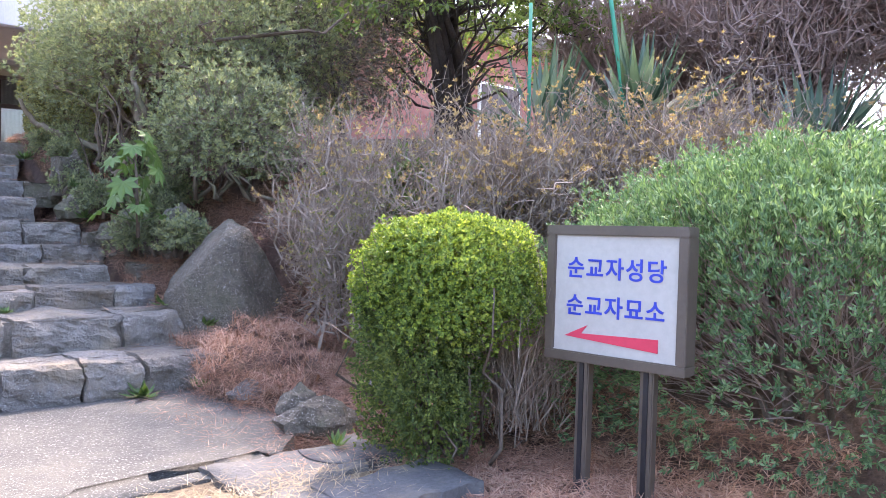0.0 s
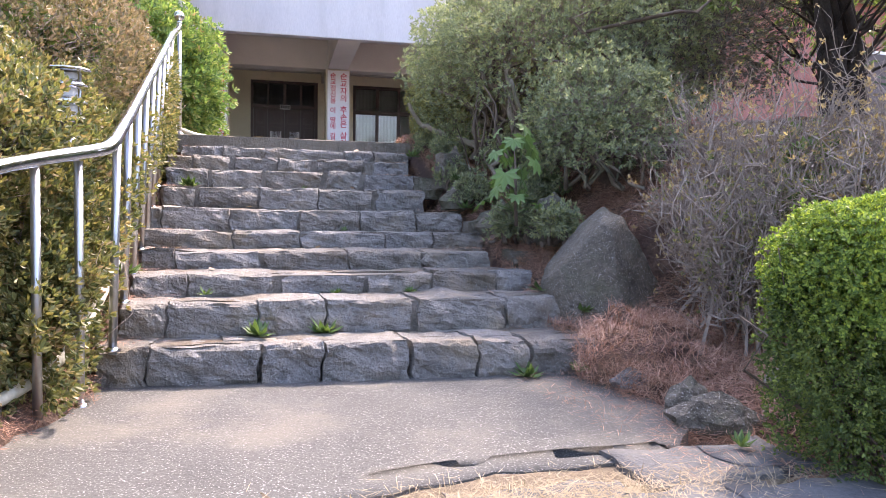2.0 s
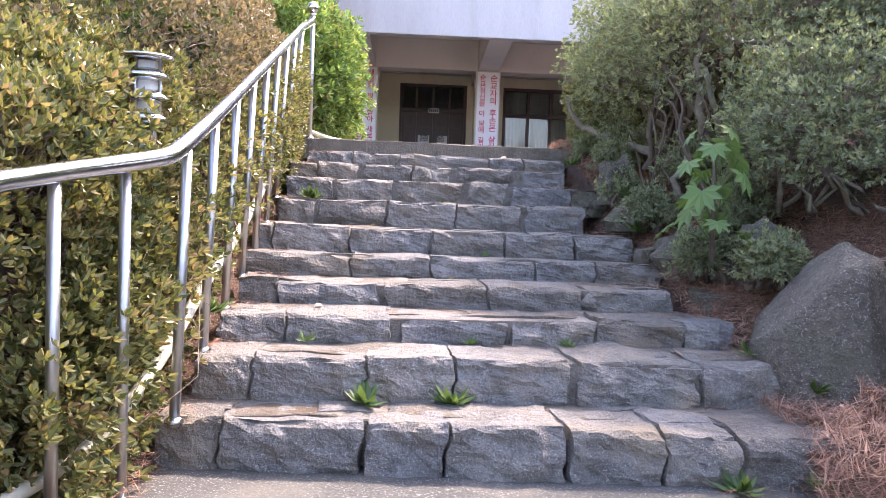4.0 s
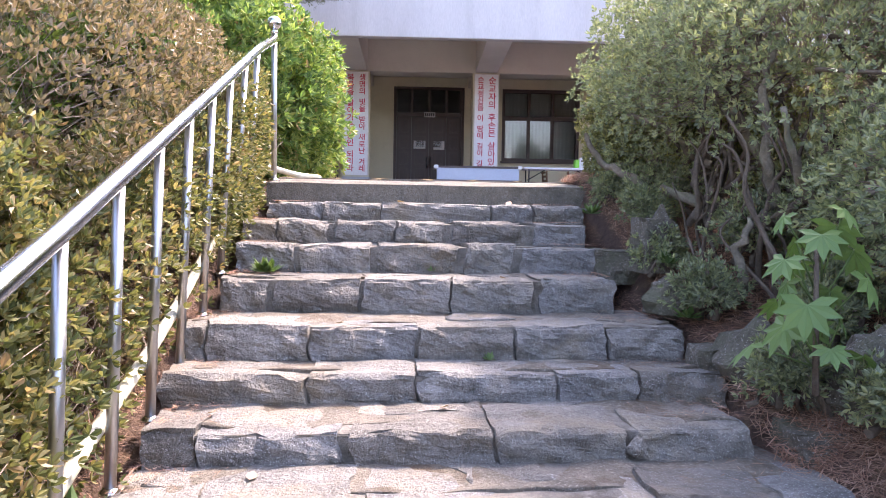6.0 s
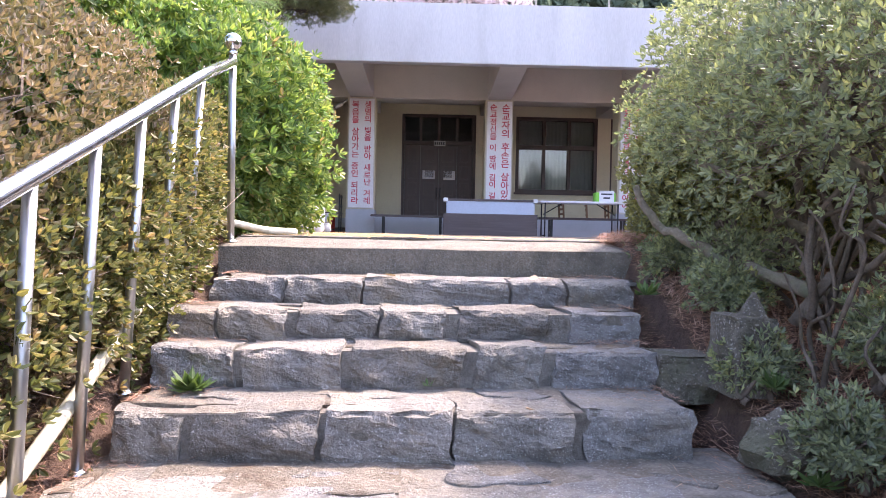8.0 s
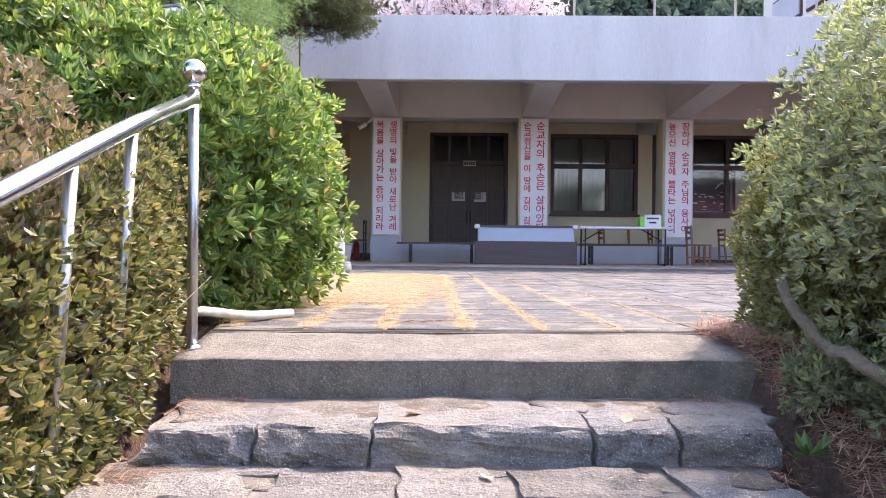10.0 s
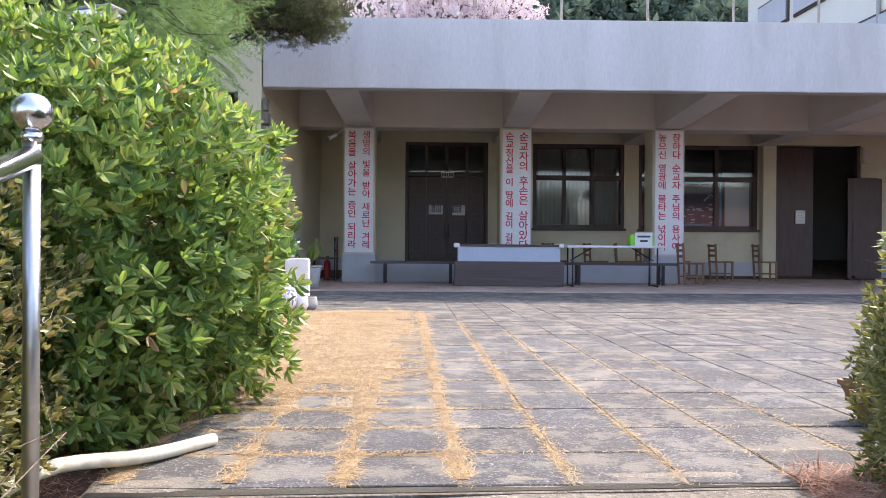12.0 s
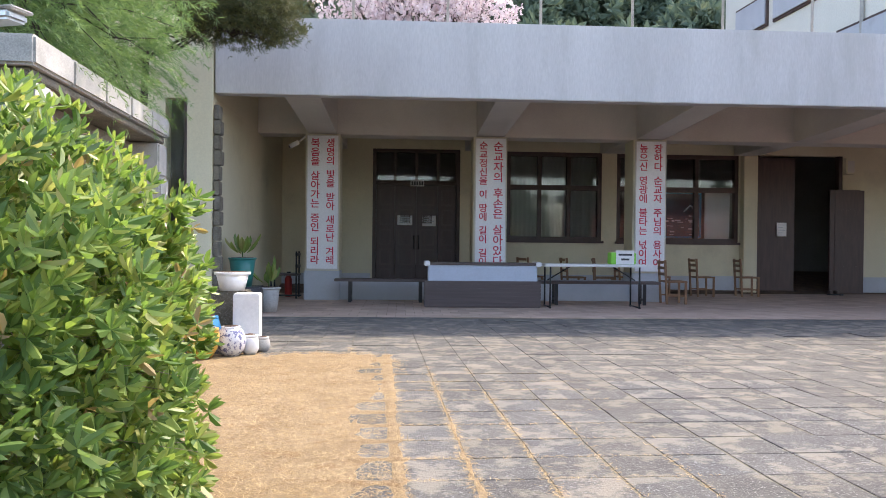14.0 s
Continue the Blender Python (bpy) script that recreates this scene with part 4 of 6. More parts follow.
def chair(m):
    c = empty("chair", "worn brown wooden school chair with slatted back", "chair", m, "porch chairs")
    s = 0.42
    part("seat", box(0, s, -0.2, 0.2, 0.42, 0.455, 0.008), "chair_wood", c)
    for x, y, h in ((0.02, -0.18, 0.86), (0.02, 0.18, 0.86), (s - 0.03, -0.18, 0.42), (s - 0.03, 0.18, 0.42)):
        bm = box(x - 0.02, x + 0.02, y - 0.02, y + 0.02, 0, h, 0.004)
        if h > 0.5:
            for v in bm.verts:
                v.co.x -= max(0, v.co.z - 0.45) * 0.12
        part("leg", bm, "chair_wood", c)
    for z in (0.56, 0.68, 0.79):
        part("back_slat", box(-0.045 - (z - 0.56) * 0.12, -0.02 - (z - 0.56) * 0.12, -0.16, 0.16, z, z + 0.055, 0.004), "chair_wood", c)
    for y in (-0.18, 0.18):
        part("stretcher", box(0.04, s - 0.05, y - 0.01, y + 0.01, 0.15, 0.18), "chair_wood", c)
    return c


first = chair(FACADE @ pose(6.24, -0.45, F1))
for x, y, a in ((6.72, 1.75, 0), (7.72, 1.70, 4), (8.78, 1.75, -3), (3.75, 1.3, 30), (4.62, 1.1, 8), (5.28, 1.1, -10), (5.9, 1.5, 0)):
    copy_thing(first, FACADE @ pose(x, y, F1, 0, 0, a))
stool = empty("metal_chair", "black steel frame chair beside the pillar", "chair", FACADE @ pose(-1.55, 0.25, F1))
for x in (0.0, 0.5):
    for y in (0.0, 0.4):
        part("leg", box(x, x + 0.03, y, y + 0.03, 0, 0.95 if x else 0.46), "black_metal", stool)
part("seat", box(-0.02, 0.55, -0.02, 0.45, 0.46, 0.50, 0.006), "box_wood", stool)
for z in (0.62, 0.86):
    part("back_rail", box(0.50, 0.54, -0.02, 0.45, z, z + 0.06), "black_metal", stool)
part("foot_rail", box(0.0, 0.62, 0.0, 0.03, 0.05, 0.08), "black_metal", stool)
ext = empty("fire_extinguisher", "red fire extinguisher on the porch floor", "extinguisher", FACADE @ pose(-1.28, 0.85, F1))
part("cylinder", lathe(((0.07, 0), (0.075, 0.02), (0.075, 0.36), (0.05, 0.43), (0.02, 0.45))), "red_plastic", ext)
part("valve", box(-0.03, 0.05, -0.015, 0.015, 0.45, 0.52, 0.005), "black_metal", ext)
shoes = empty("shoe", "dark leather shoe beside the entrance", "shoe", FACADE @ pose(11.4, 2.45, F1))
part("sole", box(-0.05, 0.05, -0.14, 0.14, 0, 0.03, 0.012), "ink", shoes)
part("upper", box(-0.045, 0.045, -0.02, 0.13, 0.03, 0.11, 0.02), "frame_brown", shoes)
copy_thing(shoes, FACADE @ pose(11.55, 2.42, F1, 0, 0, 12))

# ---- handrail ----
RAIL_X = -0.81


def rail_z(y):
    return 1.93 + (y - 3.95) * (3.42 - 1.93) / (8.05 - 3.95)


rail = empty("handrail", "polished stainless steel handrail with slim balusters", "railing")
run = smooth_line([(-1.62, 1.9, 1.43), (-1.16, 3.22, 1.775), (-1.03, 3.62, 1.858)], 3) + smooth_line([(-0.89, 3.88, 1.912), (-0.84, 3.96, 1.935), (RAIL_X - 0.01, 4.03, 1.965)], 5) + [(RAIL_X + 0.012 * (y - 4.5), y, rail_z(y)) for y in (4.5, 5.5, 6.5, 7.5)] + [(-0.745, 8.04, 3.41)]
part("rail", tube(run, 0.029, 16), "steel", rail)
for y in [4.11 + 0.42 * k for k in range(9)]:
    foot = max([s[1] for s in STEPS if s[0] <= y + 0.02] + [0.85])
    p = part("baluster", rod((RAIL_X - 0.03, y, foot - 0.02), (RAIL_X + 0.012 * (y - 4.5), y, rail_z(y) - 0.02), 0.019, 0.019, 12), "steel_dull", rail)
    part("flange", lathe(((0.034, 0), (0.034, 0.008), (0.018, 0.022)), 16, centre=(RAIL_X - 0.03, y, foot - 0.006)), "steel", p)
for x, y, z in ((-0.93, 3.84, 1.89), (-1.04, 3.60, 1.85), (-1.18, 3.25, 1.77), (-1.33, 2.8, 1.66), (-1.47, 2.35, 1.56)):
    p = part("baluster", rod((x, y, 0.80), (x, y, z - 0.02), 0.018, 0.018, 12), "steel_dull", rail)
    part("flange", lathe(((0.036, 0), (0.036, 0.008), (0.02, 0.022)), 16, centre=(x, y, 0.838)), "steel", p)
end = part("end_post", rod((-0.745, 8.04, 2.39), (-0.745, 8.04, 3.46), 0.021, 0.021, 14), "steel_dull", rail)
part("flange", lathe(((0.042, 0), (0.042, 0.008), (0.024, 0.024)), 18, centre=(-0.745, 8.04, 2.398)), "steel", end)
part("ball", lathe([(max(0.001, 0.05 * math.sin(a)), 0.05 - 0.05 * math.cos(a)) for a in np.linspace(0.05, 3.09, 14)], 24, centre=(-0.745, 8.04, 3.47)), "steel", end, "polished ball finial")
part("collar", lathe(((0.024, 0), (0.028, 0.012), (0.022, 0.03)), 16, centre=(-0.745, 8.04, 3.445)), "steel", end)

hose = empty("hose", "old off-white pipe lying along the steps", "hose")
line = smooth_line([(-1.7, 2.2, 0.90), (-1.34, 3.0, 0.93), (-1.17, 3.5, 0.95), (-1.03, 3.9, 1.02), (-0.92, 4.2, 1.22), (-0.885, 4.8, 1.46), (-0.875, 5.4, 1.63), (-0.87, 6.0, 1.82), (-0.86, 6.6, 2.06), (-0.87, 7.2, 2.28), (-0.90, 7.9, 2.47), (-0.86, 8.35, 2.52), (-0.66, 8.66, 2.475), (-0.49, 8.91, 2.465)], 6)
part("pipe", tube(line, 0.024, 10), "hose", hose)

# ---- garden lamp ----
lamp = empty("garden_lamp", "stainless steel louvred bollard lamp in the hedge", "lamp", pose(-1.10, 4.60, 1.40))
part("post", rod((0, 0, 0), (0, 0, 0.70), 0.042, 0.042, 16), "steel_dull", lamp)
part("glass", rod((0, 0, 0.70), (0, 0, 0.95), 0.045, 0.045, 16), "curtain", lamp)
for k in range(3):
    part("louvre", lathe(((0.045, 0.0), (0.088, 0.012), (0.092, 0.02), (0.05, 0.05), (0.046, 0.05)), 24, centre=(0, 0, 0.70 + k * 0.085)), "steel", lamp)
part("cap", lathe(((0.06, 0.0), (0.105, 0.006), (0.105, 0.016), (0.02, 0.03), (0.001, 0.031)), 28, centre=(0, 0, 0.955)), "steel", lamp)
for a in (0, 2.09, 4.19):
    part("strut", rod((0.055 * math.cos(a), 0.055 * math.sin(a), 0.70), (0.055 * math.cos(a), 0.055 * math.sin(a), 0.96), 0.006), "steel_dull", lamp)

# ---- direction sign ----
sign = empty("direction_sign", "brown framed white sign with blue lettering and a red arrow", "sign", pose(1.893, 1.765, 1.475, 0, 1.0, 0) @ Matrix.Rotation(math.atan2(-0.53, 0.058), 4, "Z"))
W2, H2 = 0.262, 0.236
part("panel", box(-W2 + 0.03, W2 - 0.03, 0.012, 0.05, -H2 + 0.03, H2 - 0.03), "sign_white", sign)
for b in ((-W2, W2, 0.0, 0.075, H2 - 0.034, H2), (-W2, W2, 0.0, 0.075, -H2, -H2 + 0.034), (-W2, -W2 + 0.034, 0.0, 0.075, -H2 + 0.034, H2 - 0.034), (W2 - 0.034, W2, 0.0, 0.075, -H2 + 0.034, H2 - 0.034)):
    part("frame", box(*b, 0.003), "sign_brown", sign)
part("back", box(-W2 + 0.01, W2 - 0.01, 0.052, 0.072, -H2 + 0.01, H2 - 0.01), "sign_brown", sign)
for x in (-0.115, 0.125):
    part("post", box(x - 0.024, x + 0.024, 0.02, 0.06, -0.76, -H2, 0.004), "sign_brown", sign)
    part("post_channel", box(x - 0.008, x + 0.008, 0.014, 0.0195, -0.75, -H2), "black_metal", sign, "dark channel in the post")
for text, z in (("순교자성당", 0.085), ("순교자묘소", -0.045)):
    words("lettering", text, 0.079, "letter_blue", sign, Matrix.Translation((0.002, 0.010, z)) @ Matrix.Rotation(radians(90), 4, "X"), stretch=0.95, spacing=1.15, weight=0.0012)
bm = bmesh.new()
outline = [(-0.185, -0.150), (-0.095, -0.107), (-0.118, -0.137), (0.165, -0.128), (0.165, -0.172), (-0.185, -0.150)][:-1]
front = [bm.verts.new((x, 0.0085, z)) for x, z in outline]
back = [bm.verts.new((x, 0.0115, z)) for x, z in outline]
bm.faces.new(front)
for i in range(len(front)):
    bm.faces.new((front[i], front[(i + 1) % len(front)], back[(i + 1) % len(back)], back[i]))
part("arrow", bm, "arrow_red", sign, "red arrow")

# ---- stone enclosure beside the terrace ----
encl = empty("stone_wall", "granite walled enclosure with a pale coping", "wall", kind="structure")
part("panel", box(-2.62, -2.42, 12.75, 16.1, 2.42, 4.735, 0.01), "tan_stone", encl)
part("panel", box(-5.5, -2.5, 12.66, 12.9, 2.42, 4.78, 0.01), "rock", encl)
for k in range(5):
    y = 12.56 + k * 0.75
    part("coping_stone", box(-2.62, -2.05, y, y + 0.742, 4.82, 5.04, 0.02), "coping", encl)
part("ledge", box(-2.58, -2.10, 12.62, 16.25, 4.74, 4.815, 0.01), "slab", encl)
part("coping_stone", box(-5.5, -2.63, 12.56, 13.0, 4.82, 5.04, 0.02), "slab", encl)
for y in (12.62, 15.95):
    for k in range(6):
        part("quoin", box(-2.56, -2.06 - 0.02 * (k % 2), y, y + 0.36, 2.42 + k * 0.385, 2.42 + k * 0.385 + 0.378, 0.02), "coping", encl)
flood = empty("floodlight", "grey metal floodlight on the stone wall", "lamp", pose(-2.44, 12.80, 5.04, 0, 0, -20))
part("stand", rod((0, 0, 0), (0, 0, 0.12), 0.02), "steel_dull", flood)
part("housing", box(-0.22, 0.22, -0.1, 0.1, 0.12, 0.19, 0.02), "steel_dull", flood)
part("lid", box(-0.10, 0.26, -0.11, 0.11, 0.19, 0.215, 0.01), "coping", flood)

# ---- flower pots ----
def pot(profile, mat, x, y, z, label, sides=28):
    p = empty("flower_pot", label, "pot", pose(x, y, z), "terrace pots")
    part("body", lathe(profile, sides), mat, p)
    r, h = profile[-1]
    part("rim", lathe(((r - 0.006, h - 0.03), (r + 0.014, h - 0.026), (r + 0.014, h), (r - 0.02, h + 0.002)), sides), mat, p)
    part("soil", lathe(((r * 0.8, h - 0.02), (r * 0.85, h + 0.004), (0.01, h + 0.012)), sides), "soil", p)
    return p


T0 = TERRACE + 0.004
plinth = tagged(part("plinth_block", box(-1.07, -0.80, 14.95, 15.2, T0, T0 + 0.60, 0.012), "plastic_white", None), "white square planter block", "planter")
pot(((0.13, 0), (0.18, 0.20)), "plastic_white", -1.14, 15.35, T0 + 0.61, "white plastic bowl pot on the wall ledge")
tagged(part("plinth_block", box(-1.40, -0.95, 15.21, 15.55, T0, T0 + 0.61, 0.02), "rock", None), "rough stone block under flower pots", "block")
pot(((0.09, 0), (0.16, 0.08), (0.19, 0.2), (0.15, 0.34), (0.13, 0.38)), "pot_blue", -1.34, 14.85, T0, "bright blue glazed jar")
pot(((0.09, 0), (0.15, 0.1), (0.17, 0.22), (0.15, 0.3)), "pot_yellow", -1.28, 14.45, T0, "ochre glazed round pot")
pot(((0.07, 0), (0.13, 0.07), (0.15, 0.16), (0.12, 0.25), (0.08, 0.30)), "pot_spot", -1.03, 14.62, T0, "white jar speckled with dark blue")
pot(((0.06, 0), (0.09, 0.06), (0.08, 0.16), (0.06, 0.20)), "plastic_white", -0.86, 14.75, T0, "small round white glazed vase")
pot(((0.05, 0), (0.08, 0.05), (0.07, 0.12), (0.05, 0.15)), "coping", -0.76, 14.95, T0, "small grey stone jar")
teal = pot(((0.15, 0), (0.21, 0.46)), "pot_teal", -1.62, 19.2, F1 + 0.42, "tall teal plastic plant pot")
tagged(part("plinth_block", box(-1.95, -1.30, 18.95, 19.5, F1, F1 + 0.42, 0.02), "ink", None), "dark stand under a teal pot", "stand")
for n, x, y, z, size in ((13, -1.62, 19.2, F1 + 0.88, 0.34), (9, -1.22, 19.35, F1 + 0.40, 0.36)):
    a, t = rng.uniform(0, 6.28, n), rng.uniform(0.25, 1.0, n)
    aim = np.stack([np.cos(a) * np.sin(t), np.sin(a) * np.sin(t), np.cos(t)], 1)
    side = np.cross(aim, np.array([0, 0, 1.0]))
    side /= np.linalg.norm(side, axis=1, keepdims=True)
    v, f = leaf_mesh(aim * 0.10, aim, side, size * rng.uniform(0.7, 1.2, n), np.full(n, 0.10), 0.2, True)
    plant = empty("potted_plant", "broad-leaved plant growing in a porch pot", "plant", pose(x, y, z), "porch plants")
    tagged(arrays("leafage", v, f, "rhodo", plant), kind="stuff")
    part("stem", rod((0, 0, -0.03), (0, 0, 0.12), 0.012, 0.008, 6), "weed", plant)
pot(((0.13, 0), (0.18, 0.40)), "coping", -1.22, 19.35, F1, "grey tapered plant pot")


# trough with sprouting bulbs at the corner of the terrace
trough = empty("planter_trough", "brown flared planter trough with green sprouts", "planter", pose(2.32, 8.98, TERRACE + 0.004, 0, 0, 12))
bm = bmesh.new()
loops = []
for w, d, z in ((0.075, 0.24, 0.0), (0.125, 0.30, 0.15), (0.135, 0.31, 0.155), (0.135, 0.31, 0.175), (0.115, 0.29, 0.175), (0.11, 0.285, 0.13)):
    loops.append([bm.verts.new((w * sx * (1 if abs(sy) < 1 else 0.86), d * sy * (1 if abs(sx) == 1 and abs(sy) < 1 else 0.97), z)) for sx, sy in ((-1, -0.9), (-0.8, -1), (0.8, -1), (1, -0.9), (1, 0.9), (0.8, 1), (-0.8, 1), (-1, 0.9))])
for p, q in zip(loops, loops[1:]):
    for i in range(8):
        bm.faces.new((p[i], p[(i + 1) % 8], q[(i + 1) % 8], q[i]))
bm.faces.new(loops[0][::-1])
part("body", bm, "chair_wood", trough)
part("soil", box(-0.105, 0.105, -0.27, 0.27, 0.08, 0.14, 0.004), "soil", trough)

# ---- plants ----
def twig_mesh(starts, ends, radius, bend=0.15, segs=3):
    """Thin crooked three-sided twigs in one mesh."""
    n = len(starts)
    d = ends - starts
    L = np.linalg.norm(d, axis=1, keepdims=True)
    h = rng.normal(size=d.shape)
    u = np.cross(d, h)
    u /= np.linalg.norm(u, axis=1, keepdims=True) + 1e-9
    w = np.cross(d / (L + 1e-9), u)
    off = rng.normal(size=(segs + 1, n, 3)) * bend * 0.5
    off[0] = 0
    rad = np.asarray(radius).reshape(-1, 1) * np.ones((n, 1))
    rings = []
    for s in range(segs + 1):
        c = starts + d * (s / segs) + off[s] * L
        r = rad * (1 - 0.75 * s / segs)
        rings.append(np.stack([c + (u * math.cos(a) + w * math.sin(a)) * r for a in (0, 2.094, 4.189)], 1))
    verts = np.stack(rings, 1).reshape(-1, 3)
    per = 3 * (segs + 1)
    faces = []
    for s in range(segs):
        for k in range(3):
            a, b = s * 3 + k, s * 3 + (k + 1) % 3
            faces.append((a, b, b + 3, a + 3))
    faces = (np.arange(n)[:, None, None] * per + np.array(faces)[None]).reshape(-1, 4)
    return verts, faces


def both(*pieces):
    V, F, k = [], [], 0
    for v, f in pieces:
        V.append(v), F.append(f + k)
        k += len(v)
    return np.concatenate(V), np.concatenate(F)


def shrub(name, label, category, centre, radii, count, leaves, length, width, mat, power=2.0, depth=0.3, bump=0.15, freq=2.2, floor_z=None, shear=None,
          stems=10, stem_mat="bark", twigs=400, low=-0.7, spread=0.8, seed=0.0, root=None, group="", root_spread=0.35, stem_r=0.016, thin=None, blunt=False):
    s = empty(name, label, category, group=group)
    p, out = blob_points(count, centre, radii, power, depth, bump, freq, floor_z, shear, seed, low, thin)
    out = out + np.array([0, 0, 0.45]) + rng.normal(0, 0.35, out.shape)
    v, f = rosettes(p, out, leaves, length, width, spread, blunt=blunt)
    tagged(arrays("foliage", v, f, mat, s), kind="stuff")
    c = np.array(centre)
    if root is None:
        root = (centre[0], centre[1], centre[2] - radii[2])
    if twigs:
        pick = p[rng.integers(0, len(p), twigs)]
        inner = c + (pick - c) * rng.uniform(0.35, 0.7, (twigs, 1))
        tv, tf = twig_mesh(inner, pick, rng.uniform(0.0015, 0.0035, twigs))
        tagged(arrays("twig_mass", tv, tf, "twig_red" if stem_mat == "bark_dark" else "twig", s), kind="stuff")
    if stems:
        pick = p[rng.integers(0, len(p), stems)]
        roots = np.array(root) + rng.normal(0, 1, (stems, 3)) * np.array([radii[0] * root_spread, radii[1] * root_spread, 0.0])
        branches("branchwork", s, stem_mat, roots, c + (pick - c) * 0.75, stem_r, 0.10, 6)
    return s


bed_line = lambda y: 1.20 + (y - 4.3) * 0.364
above = lambda p: np.array([ground_z(float(a), float(b)) for a, b, _ in p])
# azalea hedges beside the rail
shrub("azalea_hedge", "clipped azalea hedge with yellow-green and bronze leaves", "hedge", (-2.27, 3.55, 1.42), (1.08, 2.15, 0.92), 12000, 5, 0.034, 0.017, "azalea", 5.0, 0.14, 0.10, 3.0, above, 0.24, 14, twigs=250, low=-0.9, seed=1.0, blunt=True)
shrub("azalea_hedge", "tall clipped azalea hedge turned bronze on top", "hedge", (-2.15, 6.55, 2.46), (1.24, 1.75, 0.88), 12000, 5, 0.033, 0.016, "azalea_brown", 5.0, 0.14, 0.09, 3.0, above, 0.16, 14, twigs=250, low=-0.95, seed=4.0, blunt=True)
shrub("azalea_hedge", "low azalea growth beside the rail with yellow leaves", "hedge", (-1.06, 6.15, 2.08), (0.27, 2.55, 0.54), 9500, 5, 0.034, 0.016, "azalea", 4.0, 0.4, 0.14, 3.0, above, 0.36, 0, twigs=400, low=-0.95, seed=9.0, blunt=True,
      thin=lambda p: np.where(p[:, 0] > -0.80, 1.0, np.where((p[:, 0] > -0.90) & (p[:, 1] < 6.7) & (p[:, 2] < bed_line(p[:, 1]) + 0.22), 0.9, 0.0)))
shrub("azalea_hedge", "azalea hedge grown up round the garden lamp", "hedge", (-1.46, 4.10, 1.66), (0.52, 1.25, 0.62), 10000, 5, 0.033, 0.016, "azalea", 3.6, 0.3, 0.16, 3.2, above, 0.30, 8, twigs=300, low=-0.95, seed=12.0, blunt=True,
      thin=lambda p: 1.0 * (((p[:, 0] + 1.06) ** 2 + (p[:, 1] - 4.48) ** 2 < 0.036) & (p[:, 2] > 2.0)) + 1.0 * (p[:, 0] > np.minimum(-0.84, -1.62 + 0.37 * (p[:, 1] - 1.9)) - 0.10))
shrub("azalea_hedge", "azalea growth pushing through the upper balusters", "hedge", (-0.96, 7.28, 2.56), (0.25, 0.80, 0.52), 4200, 5, 0.036, 0.017, "azalea", 3.0, 0.45, 0.2, 4.0, above, 0.30, 6, twigs=260, low=-0.95, seed=14.0, blunt=True,
      thin=lambda p: 1.0 * (p[:, 0] > -0.73) + 1.0 * ((p[:, 0] > -0.98) & (p[:, 2] > rail_z(p[:, 1]) - 0.16)) + 0.6 * (p[:, 0] > -0.82))
# rounded glossy bush at the head of the stairs
shrub("evergreen_bush", "large rounded bush of glossy bright green leaves", "bush", (-1.62, 9.62, 3.12), (1.30, 1.30, 1.10), 10000, 8, 0.064, 0.0225, "rhodo", 2.25, 0.36, 0.18, 4.6, 2.45, None, 16, low=-0.98, spread=1.0, twigs=900, seed=2.0, blunt=True)
bronze = tagged(bpy.data.objects["evergreen_bush"], "large rounded bush of glossy green leaves with bronze old leaves", "bush")
p, out = blob_points(420, (-1.62, 9.62, 3.12), (1.24, 1.25, 1.07), 2.25, 0.3, 0.16, 3.4, 2.5, None, 2.0, -0.7)
v, f = rosettes(p, out + rng.normal(0, 0.5, out.shape), 3, 0.055, 0.022, blunt=True)
tagged(arrays("old_leaves", v, f, "dryleaf", bronze), kind="stuff")
shrub("evergreen_bush", "dark green evergreen behind the hedge", "bush", (-3.7, 8.6, 4.0), (2.0, 2.0, 1.7), 6000, 6, 0.075, 0.03, "treeleaf", 2.2, 0.35, 0.2, 2.4, 2.4, None, 10, "bark_dark", twigs=300, seed=3.0)
# grey-green bush on the bank
shrub("clipped_bush", "large rounded grey-green bush with crooked bare stems", "bush", (2.57, 6.80, 3.02), (1.26, 1.68, 0.94), 20000, 6, 0.034, 0.0135, "bushgrey", 2.2, 0.40, 0.18, 4.0, None, 0.05, 0, low=-0.5, twigs=3000, seed=5.0,
      thin=lambda p: 0.62 * np.clip((2.95 - p[:, 2]) / 0.2, 0, 1) * np.clip((2.7 - p[:, 0]) / 0.4, 0, 1))
shrub("clipped_bush", "rounded yellow-green bush at the head of the steps", "bush", (2.34, 7.98, 2.80), (0.80, 0.62, 0.80), 11000, 6, 0.034, 0.0135, "bush_olive", 2.1, 0.26, 0.12, 4.4, above, None, 10, "stem_bark", low=-0.85, twigs=900, seed=15.0)
under = empty("stem_cluster", "crooked bare stems under a clipped bush", "stems")
roots = np.array([(1.75, 6.5, 2.15), (1.85, 6.2, 2.05), (2.0, 6.9, 2.25), (1.85, 7.2, 2.3), (2.3, 6.2, 2.2), (2.1, 7.4, 2.35)])
tips = []
src = []
for r in roots:
    for k in range(4):
        src.append(r + rng.normal(0, 0.06, 3) * np.array([1, 1, 0]))
        tips.append((rng.uniform(1.6, 2.9), r[1] + rng.normal(-0.1, 0.5), rng.uniform(2.6, 3.3)))
for a, b in zip(src, tips):
    branches("stem", under, "bark", [a], [b], 0.022, 0.16, 7, sides=7)
